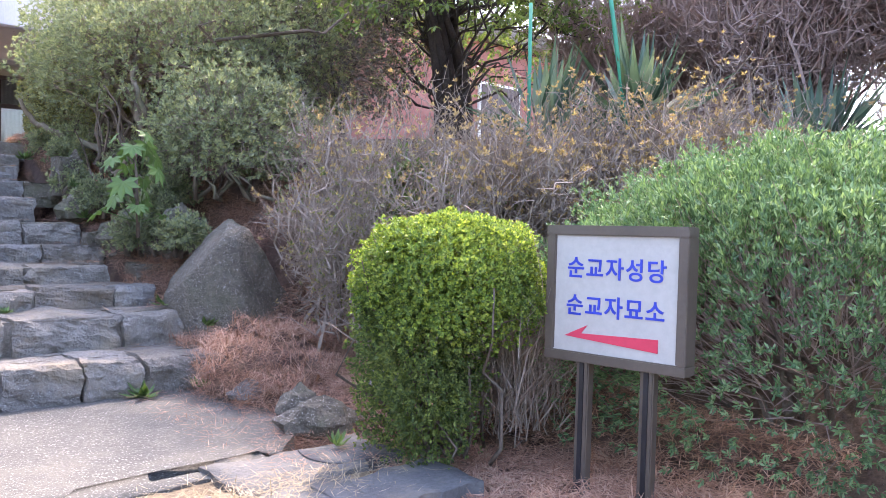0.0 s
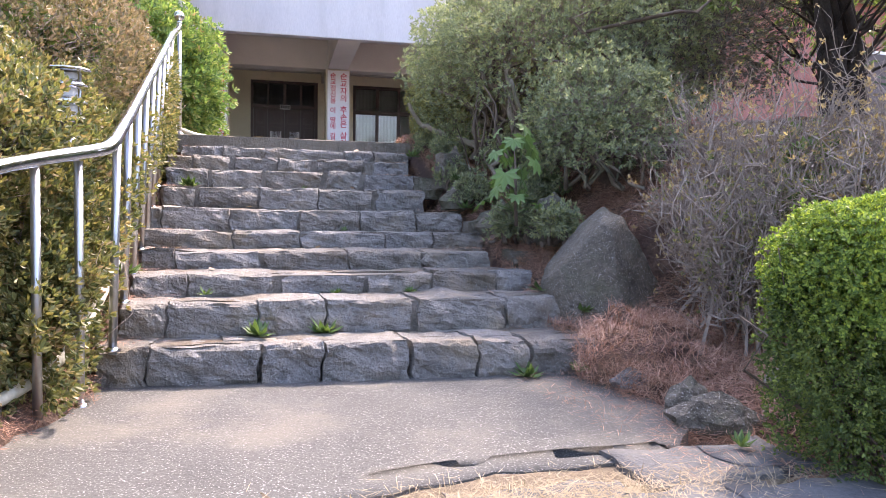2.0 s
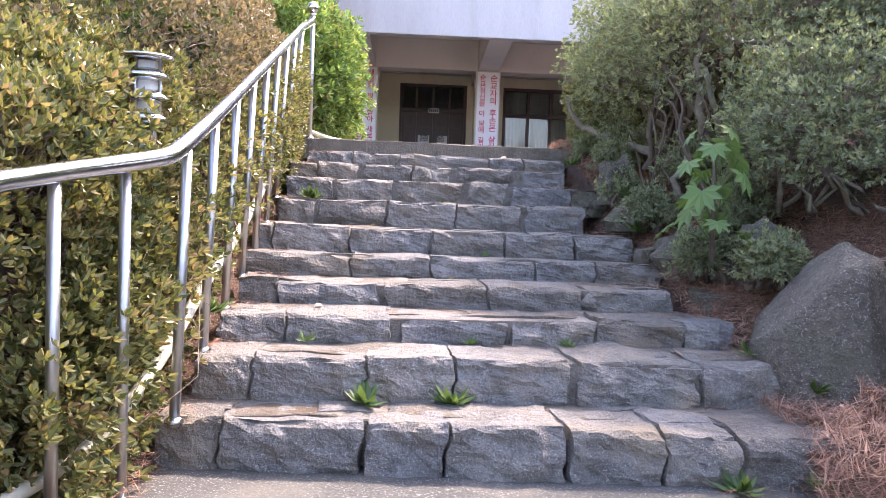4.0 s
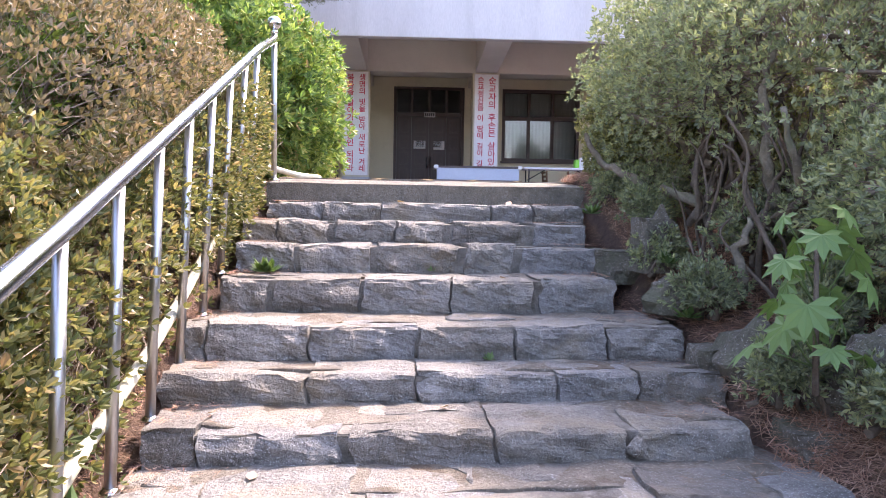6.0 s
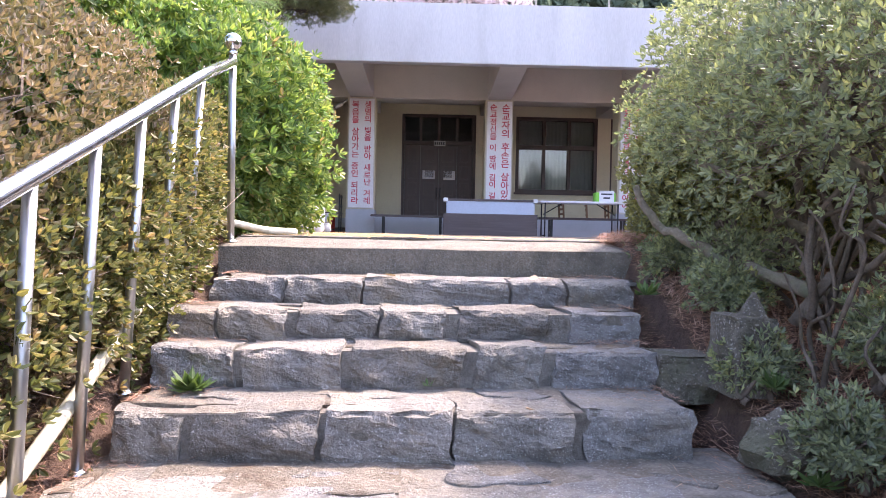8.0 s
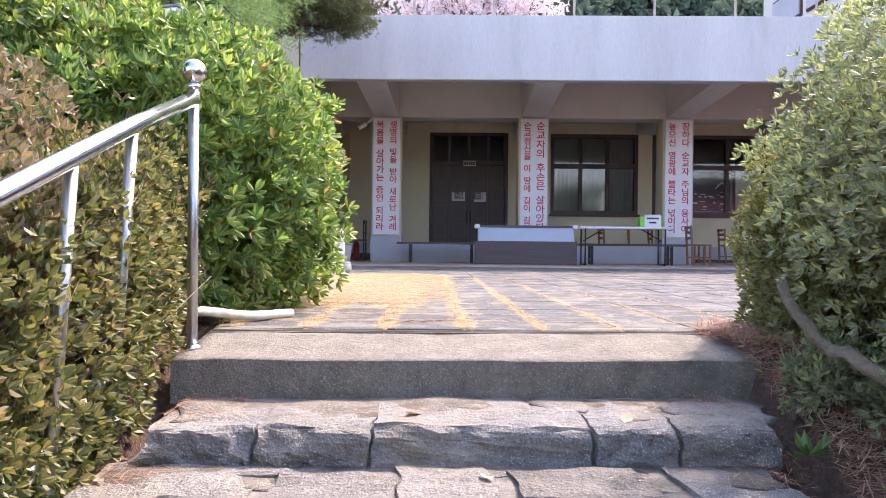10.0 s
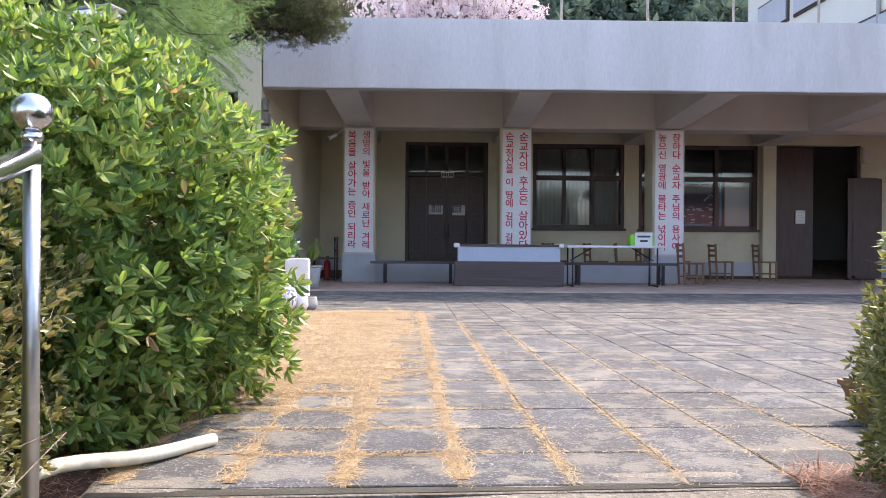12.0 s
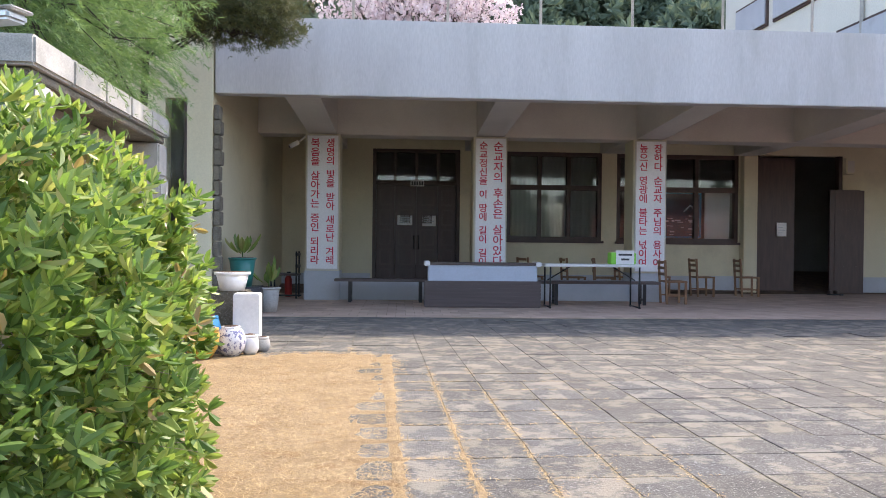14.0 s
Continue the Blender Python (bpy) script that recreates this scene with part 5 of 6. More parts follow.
for k in range(13):
    a = Vector((rng.uniform(1.65, 2.3), rng.uniform(5.2, 6.6), 0))
    a.z = ground_z(a.x, a.y) - 0.02
    lean = Vector((rng.normal(-0.10, 0.20), rng.normal(-0.1, 0.22), rng.uniform(0.35, 0.95)))
    way = [a + lean * t + Vector(rng.normal(0, 0.035, 3)) * (t > 0) for t in (0, 0.3, 0.6, 0.85, 1.0)]
    part("stem", tube(smooth_line(way, 5), rng.uniform(0.008, 0.016), 6, None, 0.35), "bark", under)
for k, way in enumerate((
        ((2.3, 6.25, 2.10), (1.98, 6.48, 2.20), (1.76, 6.72, 2.30), (1.60, 7.10, 2.42), (1.45, 7.35, 2.54), (1.36, 7.42, 2.74)),
        ((2.1, 6.15, 2.02), (1.92, 6.05, 2.28), (1.84, 6.0, 2.55), (1.80, 5.95, 2.80), (1.90, 6.05, 3.05)),
        ((2.2, 6.5, 2.15), (2.05, 6.35, 2.45), (1.86, 6.4, 2.72), (1.72, 6.45, 2.90), (1.80, 6.5, 3.10)),
        ((2.3, 6.2, 2.1), (2.02, 5.85, 2.22), (1.80, 5.68, 2.40), (1.68, 5.55, 2.66)),
        ((1.72, 5.95, 1.86), (1.70, 5.92, 2.08), (1.80, 5.98, 2.20), (2.0, 6.1, 2.30)),
        ((2.2, 6.9, 2.3), (1.95, 7.0, 2.55), (1.75, 6.95, 2.70), (1.52, 7.05, 2.82)))):
    line = [p + Vector(rng.normal(0, 0.010, 3)) for p in smooth_line(way, 5)]
    part("stem", tube(line, (0.042, 0.036, 0.038, 0.032, 0.026, 0.032)[k], 8, None, 0.4), "stem_bark", under)
shrub("low_bush", "low grey-green bush on the needle-strewn bank", "bush", (2.16, 5.12, 2.32), (0.56, 0.48, 0.46), 3000, 6, 0.032, 0.013, "bushgrey", 2.2, 0.55, 0.25, 3.6, None, None, 12, "stem_bark", twigs=700, seed=6.0)
shrub("dark_bush", "dark purplish bush behind the clipped bush", "bush", (3.45, 6.0, 3.15), (0.85, 0.9, 0.75), 5000, 5, 0.03, 0.012, "bushdark", 2.2, 0.4, 0.15, 2.6, None, None, 8, "bark_dark", twigs=900, seed=7.0)
for k, (x, y, z, r) in enumerate(((1.88, 5.50, 1.92, 0.20), (1.86, 6.15, 2.15, 0.22), (1.78, 7.1, 2.40, 0.30), (1.90, 7.9, 2.55, 0.36), (1.62, 6.9, 2.25, 0.16), (1.58, 5.28, 1.62, 0.17), (1.55, 5.95, 1.86, 0.17), (1.52, 6.45, 2.0, 0.15), (1.72, 4.85, 1.62, 0.16), (1.60, 7.5, 2.38, 0.17), (2.05, 5.75, 2.25, 0.24), (1.75, 5.35, 1.80, 0.16), (2.15, 6.2, 2.4, 0.26))):
    shrub("low_bush", "sparse low grey-green growth beside the steps", "bush", (x, y, z), (r, r, r * 0.85), 700, 6, 0.030, 0.012, "bushgrey", 1.7, 0.85, 0.7, 3.4, above, None, 6, twigs=160, seed=30.0 + k, group="low growth by the steps")
# pruned box bush beside the sign
boxy = shrub("box_bush", "pruned box bush with a bright lime green crown", "bush", (1.70, 2.36, 1.47), (0.33, 0.33, 0.27), 11000, 5, 0.0145, 0.0095, "boxleaf", 2.7, 0.34, 0.14, 3.6, None, None, 0, twigs=200, low=-0.9, seed=8.0,
             thin=lambda p: np.clip((1.46 - p[:, 2]) / 0.20, 0, 0.95))
# lower foliage, its shading painted in with the darker leaf colours
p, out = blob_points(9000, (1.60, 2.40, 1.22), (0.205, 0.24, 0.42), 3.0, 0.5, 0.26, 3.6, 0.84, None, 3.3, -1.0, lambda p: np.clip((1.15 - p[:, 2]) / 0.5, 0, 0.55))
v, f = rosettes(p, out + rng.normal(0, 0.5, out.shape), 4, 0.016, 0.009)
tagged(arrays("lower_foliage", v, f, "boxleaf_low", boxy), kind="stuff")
st = np.array([(1.68, 2.36, 0.84)]) + rng.normal(0, 0.07, (26, 3)) * np.array([1, 1, 0])
branches("stemwork", boxy, "bark", st, st + np.stack([rng.normal(0, 0.13, 26), rng.normal(0, 0.13, 26), rng.uniform(0.4, 0.75, 26)], 1), 0.008, 0.12, 5)
# bare side of the same bush
bare = np.stack([rng.uniform(1.85, 2.2, 420), rng.uniform(2.16, 2.5, 420), rng.uniform(0.88, 1.1, 420)], 1)
tv, tf = twig_mesh(bare, bare + np.stack([rng.normal(0.02, 0.12, 420), rng.normal(0, 0.12, 420), rng.uniform(0.25, 0.62, 420)], 1), rng.uniform(0.0018, 0.004, 420), 0.2, 4)
tagged(arrays("bare_twig_mass", tv, tf, "twig", boxy), kind="stuff")

# juniper: feathery scale-leaf sprays
jun = empty("juniper", "broad spreading juniper with blue-green sprays", "shrub")
p, out = blob_points(30000, (2.93, 1.47, 1.25), (1.13, 1.10, 0.78), 2.3, 0.34, 0.15, 8.0, 0.88, None, 11.0, -0.8, lambda p: np.where(p[:, 0] < 2.06, 1.0, np.clip((1.5 - p[:, 2]) / 0.7, 0, 0.7)))
out = out + np.array([0, 0, 0.5]) + rng.normal(0, 0.3, out.shape)
va, fa = rosettes(p, out, 5, 0.030, 0.008, 0.5)
keep = rng.random(len(p)) < 0.6
vb, fb = rosettes(p[keep] + out[keep] * 0.02, out[keep], 4, 0.022, 0.008, 0.9)
tagged(arrays("foliage", *both((va, fa), (vb, fb)), "juniper", jun), kind="stuff")
ends = p[rng.integers(0, len(p), 700)]
base = np.array((2.95, 1.4, 0.9)) + rng.normal(0, 0.15, (700, 3)) * np.array([1, 1, 0])
tv, tf = twig_mesh(base + (ends - base) * rng.uniform(0.3, 0.6, (700, 1)), ends, rng.uniform(0.002, 0.004, 700))
tagged(arrays("twig_mass", tv, tf, "twig_red", jun), kind="stuff")
branches("branchwork", jun, "bark", base[:14], ends[:14] * 0.6 + base[:14] * 0.4, 0.02, 0.1, 5)


def dry_shrub(label, centre, size, height, n, leaves, leaf_mat="dryleaf", mat="twig", base_z=0.95, thick=0.0065):
    s = empty("dry_shrub", label, "shrub", group="leafless azaleas on the bank")
    k = max(6, n // 60)
    foot = np.stack([rng.normal(centre[0], size * 0.35, k), rng.normal(centre[1], size * 0.35, k), np.zeros(k)], 1)
    foot[:, 2] = [ground_z(a, b) - 0.03 for a, b, _ in foot]
    top = np.stack([centre[0] + rng.normal(0, size * 0.75, k), centre[1] + rng.normal(0, size * 0.75, k), foot[:, 2] * 0 + base_z + height * rng.uniform(0.55, 0.95, k)], 1)
    a = twig_mesh(foot, top, rng.uniform(thick * 1.2, thick * 2.2, k), 0.08, 5)
    w = rng.integers(0, k, n)
    t = rng.uniform(0.25, 0.95, (n, 1))
    s1 = foot[w] + (top[w] - foot[w]) * t + rng.normal(0, 0.03, (n, 3))
    e1 = s1 + np.stack([rng.normal(0, size * 0.28, n), rng.normal(0, size * 0.28, n), rng.uniform(-0.05, 0.32, n) * height], 1)
    b = twig_mesh(s1, e1, rng.uniform(thick * 0.4, thick * 0.9, n), 0.22, 4)
    m2 = n * 2
    w = rng.integers(0, n, m2)
    s2 = s1[w] + (e1[w] - s1[w]) * rng.uniform(0.4, 1.0, (m2, 1))
    e2 = s2 + np.stack([rng.normal(0, size * 0.13, m2), rng.normal(0, size * 0.13, m2), rng.uniform(-0.02, 0.12, m2) * height], 1)
    c = twig_mesh(s2, e2, rng.uniform(thick * 0.25, thick * 0.5, m2), 0.2, 2)
    tagged(arrays("twig_mass", *both(a, b, c), mat, s), kind="stuff")
    if leaves:
        q = e2[rng.integers(0, m2, leaves)]
        high = q[:, 2] > base_z + height * 0.15
        q = q[high]
        v, f = rosettes(q, rng.normal(0, 0.6, q.shape) + np.array([0, 0, 1.0]), 4, 0.022, 0.010, 0.8)
        tagged(arrays("leafage", v, f, leaf_mat, s), kind="stuff")
    return s


shrub("dark_bush", "dark green broad-leaved growth among bare twigs", "bush", (2.95, 3.75, 1.55), (0.75, 0.6, 0.55), 1500, 5, 0.075, 0.035, "treeleaf", 2.2, 0.5, 0.3, 3.0, above, None, 8, "bark_dark", twigs=200, seed=41.0)
dry_shrub("leafless shrub of tangled grey-brown twigs", (2.14, 3.42), 0.36, 1.15, 900, 1300, "azalea")
dry_shrub("leafless shrub of tangled twigs with a few bronze leaves", (2.35, 4.0), 0.45, 1.35, 1100, 1700)
dry_shrub("leafless shrub of tangled twigs with a few bronze leaves", (2.7, 3.35), 0.45, 1.42, 1200, 1900)
dry_shrub("leafless shrub of tangled twigs with orange-bronze tips", (3.1, 2.95), 0.45, 1.45, 1200, 2600)
dry_shrub("leafless shrub of tangled twigs with orange-bronze tips", (3.55, 2.65), 0.45, 1.45, 1100, 2300)
dry_shrub("leafless shrub of tangled twigs with orange-bronze tips", (4.0, 2.2), 0.45, 1.40, 1000, 1700)
dry_shrub("leafless shrub of tangled twigs with orange-bronze tips", (4.5, 1.6), 0.45, 1.30, 900, 800)
dry_shrub("dense reddish bare shrub", (5.5, 2.9), 0.8, 2.7, 3600, 300, "dryleaf", "twig_red", 1.6, 0.010)
dry_shrub("dense reddish bare shrub", (6.0, 1.7), 0.8, 2.8, 3600, 300, "dryleaf", "twig_red", 1.6, 0.010)
dry_shrub("dense reddish bare shrub", (5.6, 4.2), 0.7, 2.4, 2400, 200, "dryleaf", "twig_red", 1.8, 0.008)


# broad-leaved fatsia
def palmate(size, lobes=7):
    bm = bmesh.new()
    pts = []
    for i in range(lobes * 2 + 1):
        a = -2.3 + 4.6 * i / (lobes * 2)
        r = size * (1.0 if i % 2 else 0.60) * (0.72 + 0.28 * math.cos(a * 0.7))
        pts.append((r * math.sin(a), r * math.cos(a), -0.22 * r * r / size))
    c = bm.verts.new((0, 0, 0))
    ring = [bm.verts.new(q) for q in pts]
    for i in range(len(ring) - 1):
        bm.faces.new((c, ring[i + 1], ring[i]))
    return bm


fat = empty("fatsia", "young fatsia with large pale green palmate leaves", "plant", pose(1.48, 4.96, 1.70))
leaf_data = [mesh_of("leaf", palmate(sz), "fatsia") for sz in (0.095, 0.12, 0.08)]
draw = random.Random(5)
for k in range(19):
    a, z = k * 2.4 + draw.uniform(-0.3, 0.3), 0.04 + 0.52 * k / 19
    r = draw.uniform(0.08, 0.20) * (1.15 - 0.6 * k / 19)
    tipp = Vector((r * math.cos(a) - 0.05, r * math.sin(a) - 0.05, z))
    part("stalk", rod((0.02 * math.cos(a), 0.02 * math.sin(a), max(0.0, z - 0.16)), tipp, 0.004, 0.003, 5), "weed", fat)
    ob = new("leaf", leaf_data[k % 3])
    ob.parent = fat
    ob.matrix_basis = Matrix.Translation(tipp) @ Matrix.Rotation(a - 1.57, 4, "Z") @ Matrix.Rotation(radians(draw.uniform(-70, -35)), 4, "X")
part("stem", rod((0, 0, -0.1), (-0.02, 0, 0.45), 0.012, 0.007, 7), "bark", fat)

# sprouts in the trough
n = 46
foot = np.stack([rng.uniform(-0.09, 0.09, n), rng.uniform(-0.25, 0.25, n), np.full(n, 0.135)], 1)
aim = np.stack([rng.normal(0, 0.14, n), rng.normal(0, 0.14, n), np.ones(n)], 1)
aim /= np.linalg.norm(aim, axis=1, keepdims=True)
side = np.cross(aim, rng.normal(size=(n, 3)))
side /= np.linalg.norm(side, axis=1, keepdims=True)
tagged(arrays("sprouts", *leaf_mesh(foot, aim, side, rng.uniform(0.07, 0.13, n), np.full(n, 0.018)), "weed", trough), kind="stuff")

# yuccas
def yucca(x, y, z, n, length, seed):
    yy = empty("yucca", "yucca with stiff grey-green sword leaves", "plant", pose(x, y, z), "yuccas on the bank")
    a = rng.uniform(0, 6.28, n)
    t = rng.uniform(0.15, 1.35, n)
    d = np.stack([np.cos(a) * np.sin(t), np.sin(a) * np.sin(t), np.cos(t)], 1)
    side = np.cross(d, np.array([0, 0, 1.0]))
    side /= np.linalg.norm(side, axis=1, keepdims=True) + 1e-6
    L = length * rng.uniform(0.75, 1.15, n)
    v, f = leaf_mesh(d * 0.03 + np.array([0, 0, 0.15]), d, side, L, np.full(n, 0.062), 0.3)
    v = v.reshape(n, 4, 3)
    v[:, 2, 2] -= 0.18 * L * np.sin(t) ** 2
    tagged(arrays("blade_mass", v.reshape(-1, 3), f, "yucca", yy), kind="stuff")
    part("trunk", rod((0, 0, -0.5), (0, 0, 0.2), 0.06, 0.07, 9), "bark", yy)


yucca(3.55, 3.50, 2.10, 60, 0.60, 0)
yucca(3.95, 3.05, 2.16, 80, 0.68, 1)
yucca(4.75, 2.25, 1.95, 70, 0.66, 2)
stake = tagged(part("garden_stake", rod((3.72, 2.95, 2.2), (3.60, 3.10, 3.55), 0.013), "net", None), "green plastic plant stake", "stake", "green stakes")
tagged(part("garden_stake", rod((3.3, 3.4, 2.2), (3.32, 3.42, 3.1), 0.012), "net", None), "green plastic plant stake", "stake", "green stakes")


def tree(name, label, x, y, z, trunk, height, crown, leaf_mat, count, leaf, width, bark, seed, stems=1, limb=26, leaves=5, low=-0.6, first=0.15, fine=500):
    t = empty(name, label, "tree", pose(x, y, z))
    for s in range(stems):
        lean = (rng.normal(0, 0.2) if stems > 1 else 0.02) * height
        part("trunk", tube(smooth_line([(0.06 * s, 0, -0.3), (0.06 * s + lean * 0.3, lean * 0.2, height * 0.35), (lean, lean * 0.5, height * 0.75), (lean * 1.3, lean * 0.6, height)], 4), trunk, 9, None, 0.3), bark, t)
    c, r = crown
    p, out = blob_points(count, c, r, 2.0, 0.65, 0.35, 2.4, None, None, seed, low)
    v, f = rosettes(p, out + rng.normal(0, 0.6, out.shape), leaves, leaf, width, 0.9)
    tagged(arrays("crown", v, f, leaf_mat, t), kind="stuff")
    tips = p[rng.integers(0, len(p), limb)]
    starts = np.stack([np.zeros(limb), np.zeros(limb), rng.uniform(first, 0.8, limb) * height], 1)
    branches("branchwork", t, bark, starts, starts + (tips - starts) * 0.85, trunk * 0.32, 0.1, 6)
    ends = p[rng.integers(0, len(p), fine)]
    mids = tips[rng.integers(0, limb, fine)]
    near = np.array([mids[np.argmin(((mids - e) ** 2).sum(1))] for e in ends])
    tv, tf = twig_mesh(near * 0.8 + starts.mean(0) * 0.2, ends, rng.uniform(0.003, 0.008, fine) * trunk / 0.08, 0.15, 3)
    tagged(arrays("twig_mass", tv, tf, bark, t), kind="stuff")
    return t


tree("dark_tree", "dark many-stemmed tree behind the shrubs", 4.35, 5.4, 2.2, 0.05, 2.5, ((0.1, -0.1, 1.75), (2.0, 2.0, 1.15)), "treeleaf", 5200, 0.062, 0.027, "bark_dark", 21.0, 7, 90, low=-0.7, fine=1800)
tree("conifer_tree", "feathery cedar with drooping light green sprays", -3.9, 14.6, 2.4, 0.16, 7.5, ((0.5, 0.0, 4.0), (1.9, 2.2, 1.9)), "cedar", 9000, 0.11, 0.008, "bark_dark", 22.0, 1, 40, 7, -0.9)
# sprays hanging over the wall
n = 1100
s0 = np.stack([rng.uniform(-3.6, -2.1, n), rng.uniform(13.0, 16.1, n), rng.uniform(5.1, 7.0, n)], 1)
s0 = s0[s0[:, 2] > 5.25 + 0.45 * (s0[:, 0] + 2.1) / -1.5 + 0.25 * np.sin(s0[:, 1] * 4)]
way = np.stack([rng.uniform(0.25, 0.6, len(s0)), rng.normal(0, 0.22, len(s0)), rng.uniform(-0.28, 0.02, len(s0))], 1)
along = np.concatenate([s0 + way * t - np.array([0, 0, 0.16 * t * t]) for t in np.linspace(0, 1, 15)])
aim = np.concatenate([way + np.array([0, 0, -0.32 * t]) for t in np.linspace(0, 1, 15)])
v, f = rosettes(along, aim + rng.normal(0, 0.12, aim.shape), 6, 0.062, 0.0075, 0.55)
cedar = bpy.data.objects["conifer_tree"]
hang = tagged(arrays("needle_sprays", v - np.array(cedar.matrix_basis.translation), f, "cedar", cedar), kind="stuff")
tree("cypress_tree", "thin brownish cypress with bare lower twigs", -2.62, 17.0, 2.4, 0.07, 6.0, ((1.25, 0.0, 4.22), (0.80, 0.8, 0.62)), "cypress", 8000, 0.07, 0.010, "bark_dark", 23.0, 1, 18, 6, -0.7, 0.58)
tree("blossom_tree", "spring tree covered in pale pink blossom", 2.4, 33.0, 3.0, 0.16, 8.5, ((0.0, 0.0, 8.6), (3.4, 2.0, 1.9)), "blossom", 3600, 0.13, 0.10, "bark_dark", 24.0, 2, 60, 4, -0.9)
tree("old_tree", "thick trunk of an old tree behind the hedge", -4.9, 7.0, 2.2, 0.26, 6.0, ((0.3, 0.0, 4.6), (2.6, 2.6, 1.5)), "treeleaf", 5000, 0.09, 0.035, "bark_dark", 25.0, 1, 30)

# wooded hillside
wv, wf = [], []
hill = []
for k in range(150):
    x, y = rng.uniform(-30, 42), rng.uniform(40, 66)
    c = (x, y, ground_z(x, y) + 3.2)
    hill.append(blob_points(420, c, (rng.uniform(2.2, 3.2), rng.uniform(2.2, 3.2), rng.uniform(3.2, 4.6)), 1.6, 0.4, 0.3, 2.0, None, None, k * 1.3, -0.8))
P, O = np.concatenate([h[0] for h in hill]), np.concatenate([h[1] for h in hill])
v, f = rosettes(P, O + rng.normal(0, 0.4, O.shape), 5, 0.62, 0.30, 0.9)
tagged(arrays("hill_woods", v, f, "woods"), "green woods on the far hillside with haze in the leaf colour", "woods", kind="stuff")

# tall trees beyond the foot of the path
rear = []
for k in range(20):
    x, y = -34 + 3.6 * k + rng.uniform(-1, 1), rng.uniform(-40, -30)
    rear.append(blob_points(260, (x, y, 5.2), (rng.uniform(1.6, 2.6), 2.2, rng.uniform(4.0, 7.0)), 1.6, 0.4, 0.3, 2.0, None, None, 200 + k * 1.3, -0.95))
P, O = np.concatenate([h[0] for h in rear]), np.concatenate([h[1] for h in rear])
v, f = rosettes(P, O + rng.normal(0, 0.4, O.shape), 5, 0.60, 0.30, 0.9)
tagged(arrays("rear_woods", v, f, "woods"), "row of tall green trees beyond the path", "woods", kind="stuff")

# red brick house beyond the shrubs
house = empty("brick_house", "red brick house half hidden by shrubs", "house")
part("wall", box(7.4, 13.5, 10.8, 13.6, 2.2, 5.4, 0.02), "brick_red", house)
part("roof", box(7.1, 13.8, 10.5, 13.9, 5.4, 5.7, 0.03), "slab", house)
for x in (10.1,):
    w = part("window", box(x, x + 1.2, 10.75, 10.82, 3.4, 4.6, 0.01), "far_white", house)
    part("pane", box(x + 0.06, x + 1.14, 10.73, 10.748, 3.46, 4.54), "frame_brown", w)

# rocks on the bank
def boulder(name, label, centre, size, seed, mat="rock", turn=0.0, group="", hew=0.55):
    bm = bmesh.new()
    bmesh.ops.create_icosphere(bm, subdivisions=3, radius=1.0)
    for v in bm.verts:
        d = v.co.normalized()
        q = Vector((round(d.x * 1.6) / 1.6, round(d.y * 1.6) / 1.6, round(d.z * 1.6) / 1.6)).lerp(d, hew)
        q *= 1 + 0.22 * noise.noise(d * 1.4 + Vector((seed, 0, 0))) + 0.06 * noise.noise(d * 5 + Vector((0, seed, 0)))
        w = 1 - 0.28 * q.z
        v.co = (q.x * size[0] * w, q.y * size[1] * w, q.z * size[2])
    return tagged(part(name, bm, mat, None, "", pose(*centre, 0, 0, turn)), label, "rock", group)


def split_boulder(label, centre, size, cuts, seed):
    """A boulder with broad split faces: a rough ball cut by planes, then worn."""
    bm = bmesh.new()
    bmesh.ops.create_icosphere(bm, subdivisions=5, radius=1.0)
    planes = [(Vector(n).normalized(), d) for n, d in cuts]
    for v in bm.verts:
        d = v.co.normalized()
        r = 1.0 + 0.10 * noise.noise(d * 1.7 + Vector((seed, 0, 0)))
        for n, off in planes:
            if d.dot(n) > 0.05:
                r = min(r, off / d.dot(n))
        r *= 1 + 0.045 * noise.noise(d * 3.4 + Vector((0, seed, 0))) + 0.045 * abs(noise.noise(d * 9 + Vector((0, 0, seed)))) + 0.034 * noise.noise(d * 17 + Vector((seed, seed, 0)))
        v.co = d * r
    bmesh.ops.smooth_vert(bm, verts=bm.verts, factor=0.5, use_axis_x=True, use_axis_y=True, use_axis_z=True)
    for v in bm.verts:
        v.co = (v.co.x * size[0], v.co.y * size[1], v.co.z * size[2])
    for fc in bm.faces:
        fc.smooth = True
    return tagged(part("boulder", bm, "rock", None, "", pose(*centre)), label, "rock")


split_boulder("large mossy grey boulder leaning on the bank", (1.82, 4.42, 1.27), (0.40, 0.34, 0.48), (((-0.55, -0.80, 0.12), 0.56), ((0.45, -0.85, 0.25), 0.54), ((-0.70, 0.1, 0.70), 0.64), ((0.75, -0.1, 0.62), 0.70), ((-0.95, -0.2, -0.1), 0.74), ((0.1, -0.3, 0.95), 0.84)), 3.0)
boulder("needle_mound", "mound of red-brown dry pine needles under the shrubs", (1.86, 3.86, 0.88), (0.40, 0.60, 0.22), 17.0, "soil")
mound_p, mound_out = blob_points(12000, (1.84, 3.86, 0.88), (0.50, 0.68, 0.29), 2.0, 0.22, 0.35, 3.2, 0.86, None, 17.0, -0.1)
boulder("rock", "flat grey rock at the edge of the landing", (1.50, 2.92, 0.90), (0.16, 0.10, 0.08), 5.0, turn=-30, group="landing rocks")
boulder("rock", "dark angular rock at the edge of the landing", (1.52, 3.12, 0.91), (0.11, 0.09, 0.08), 7.0, turn=20, group="landing rocks")
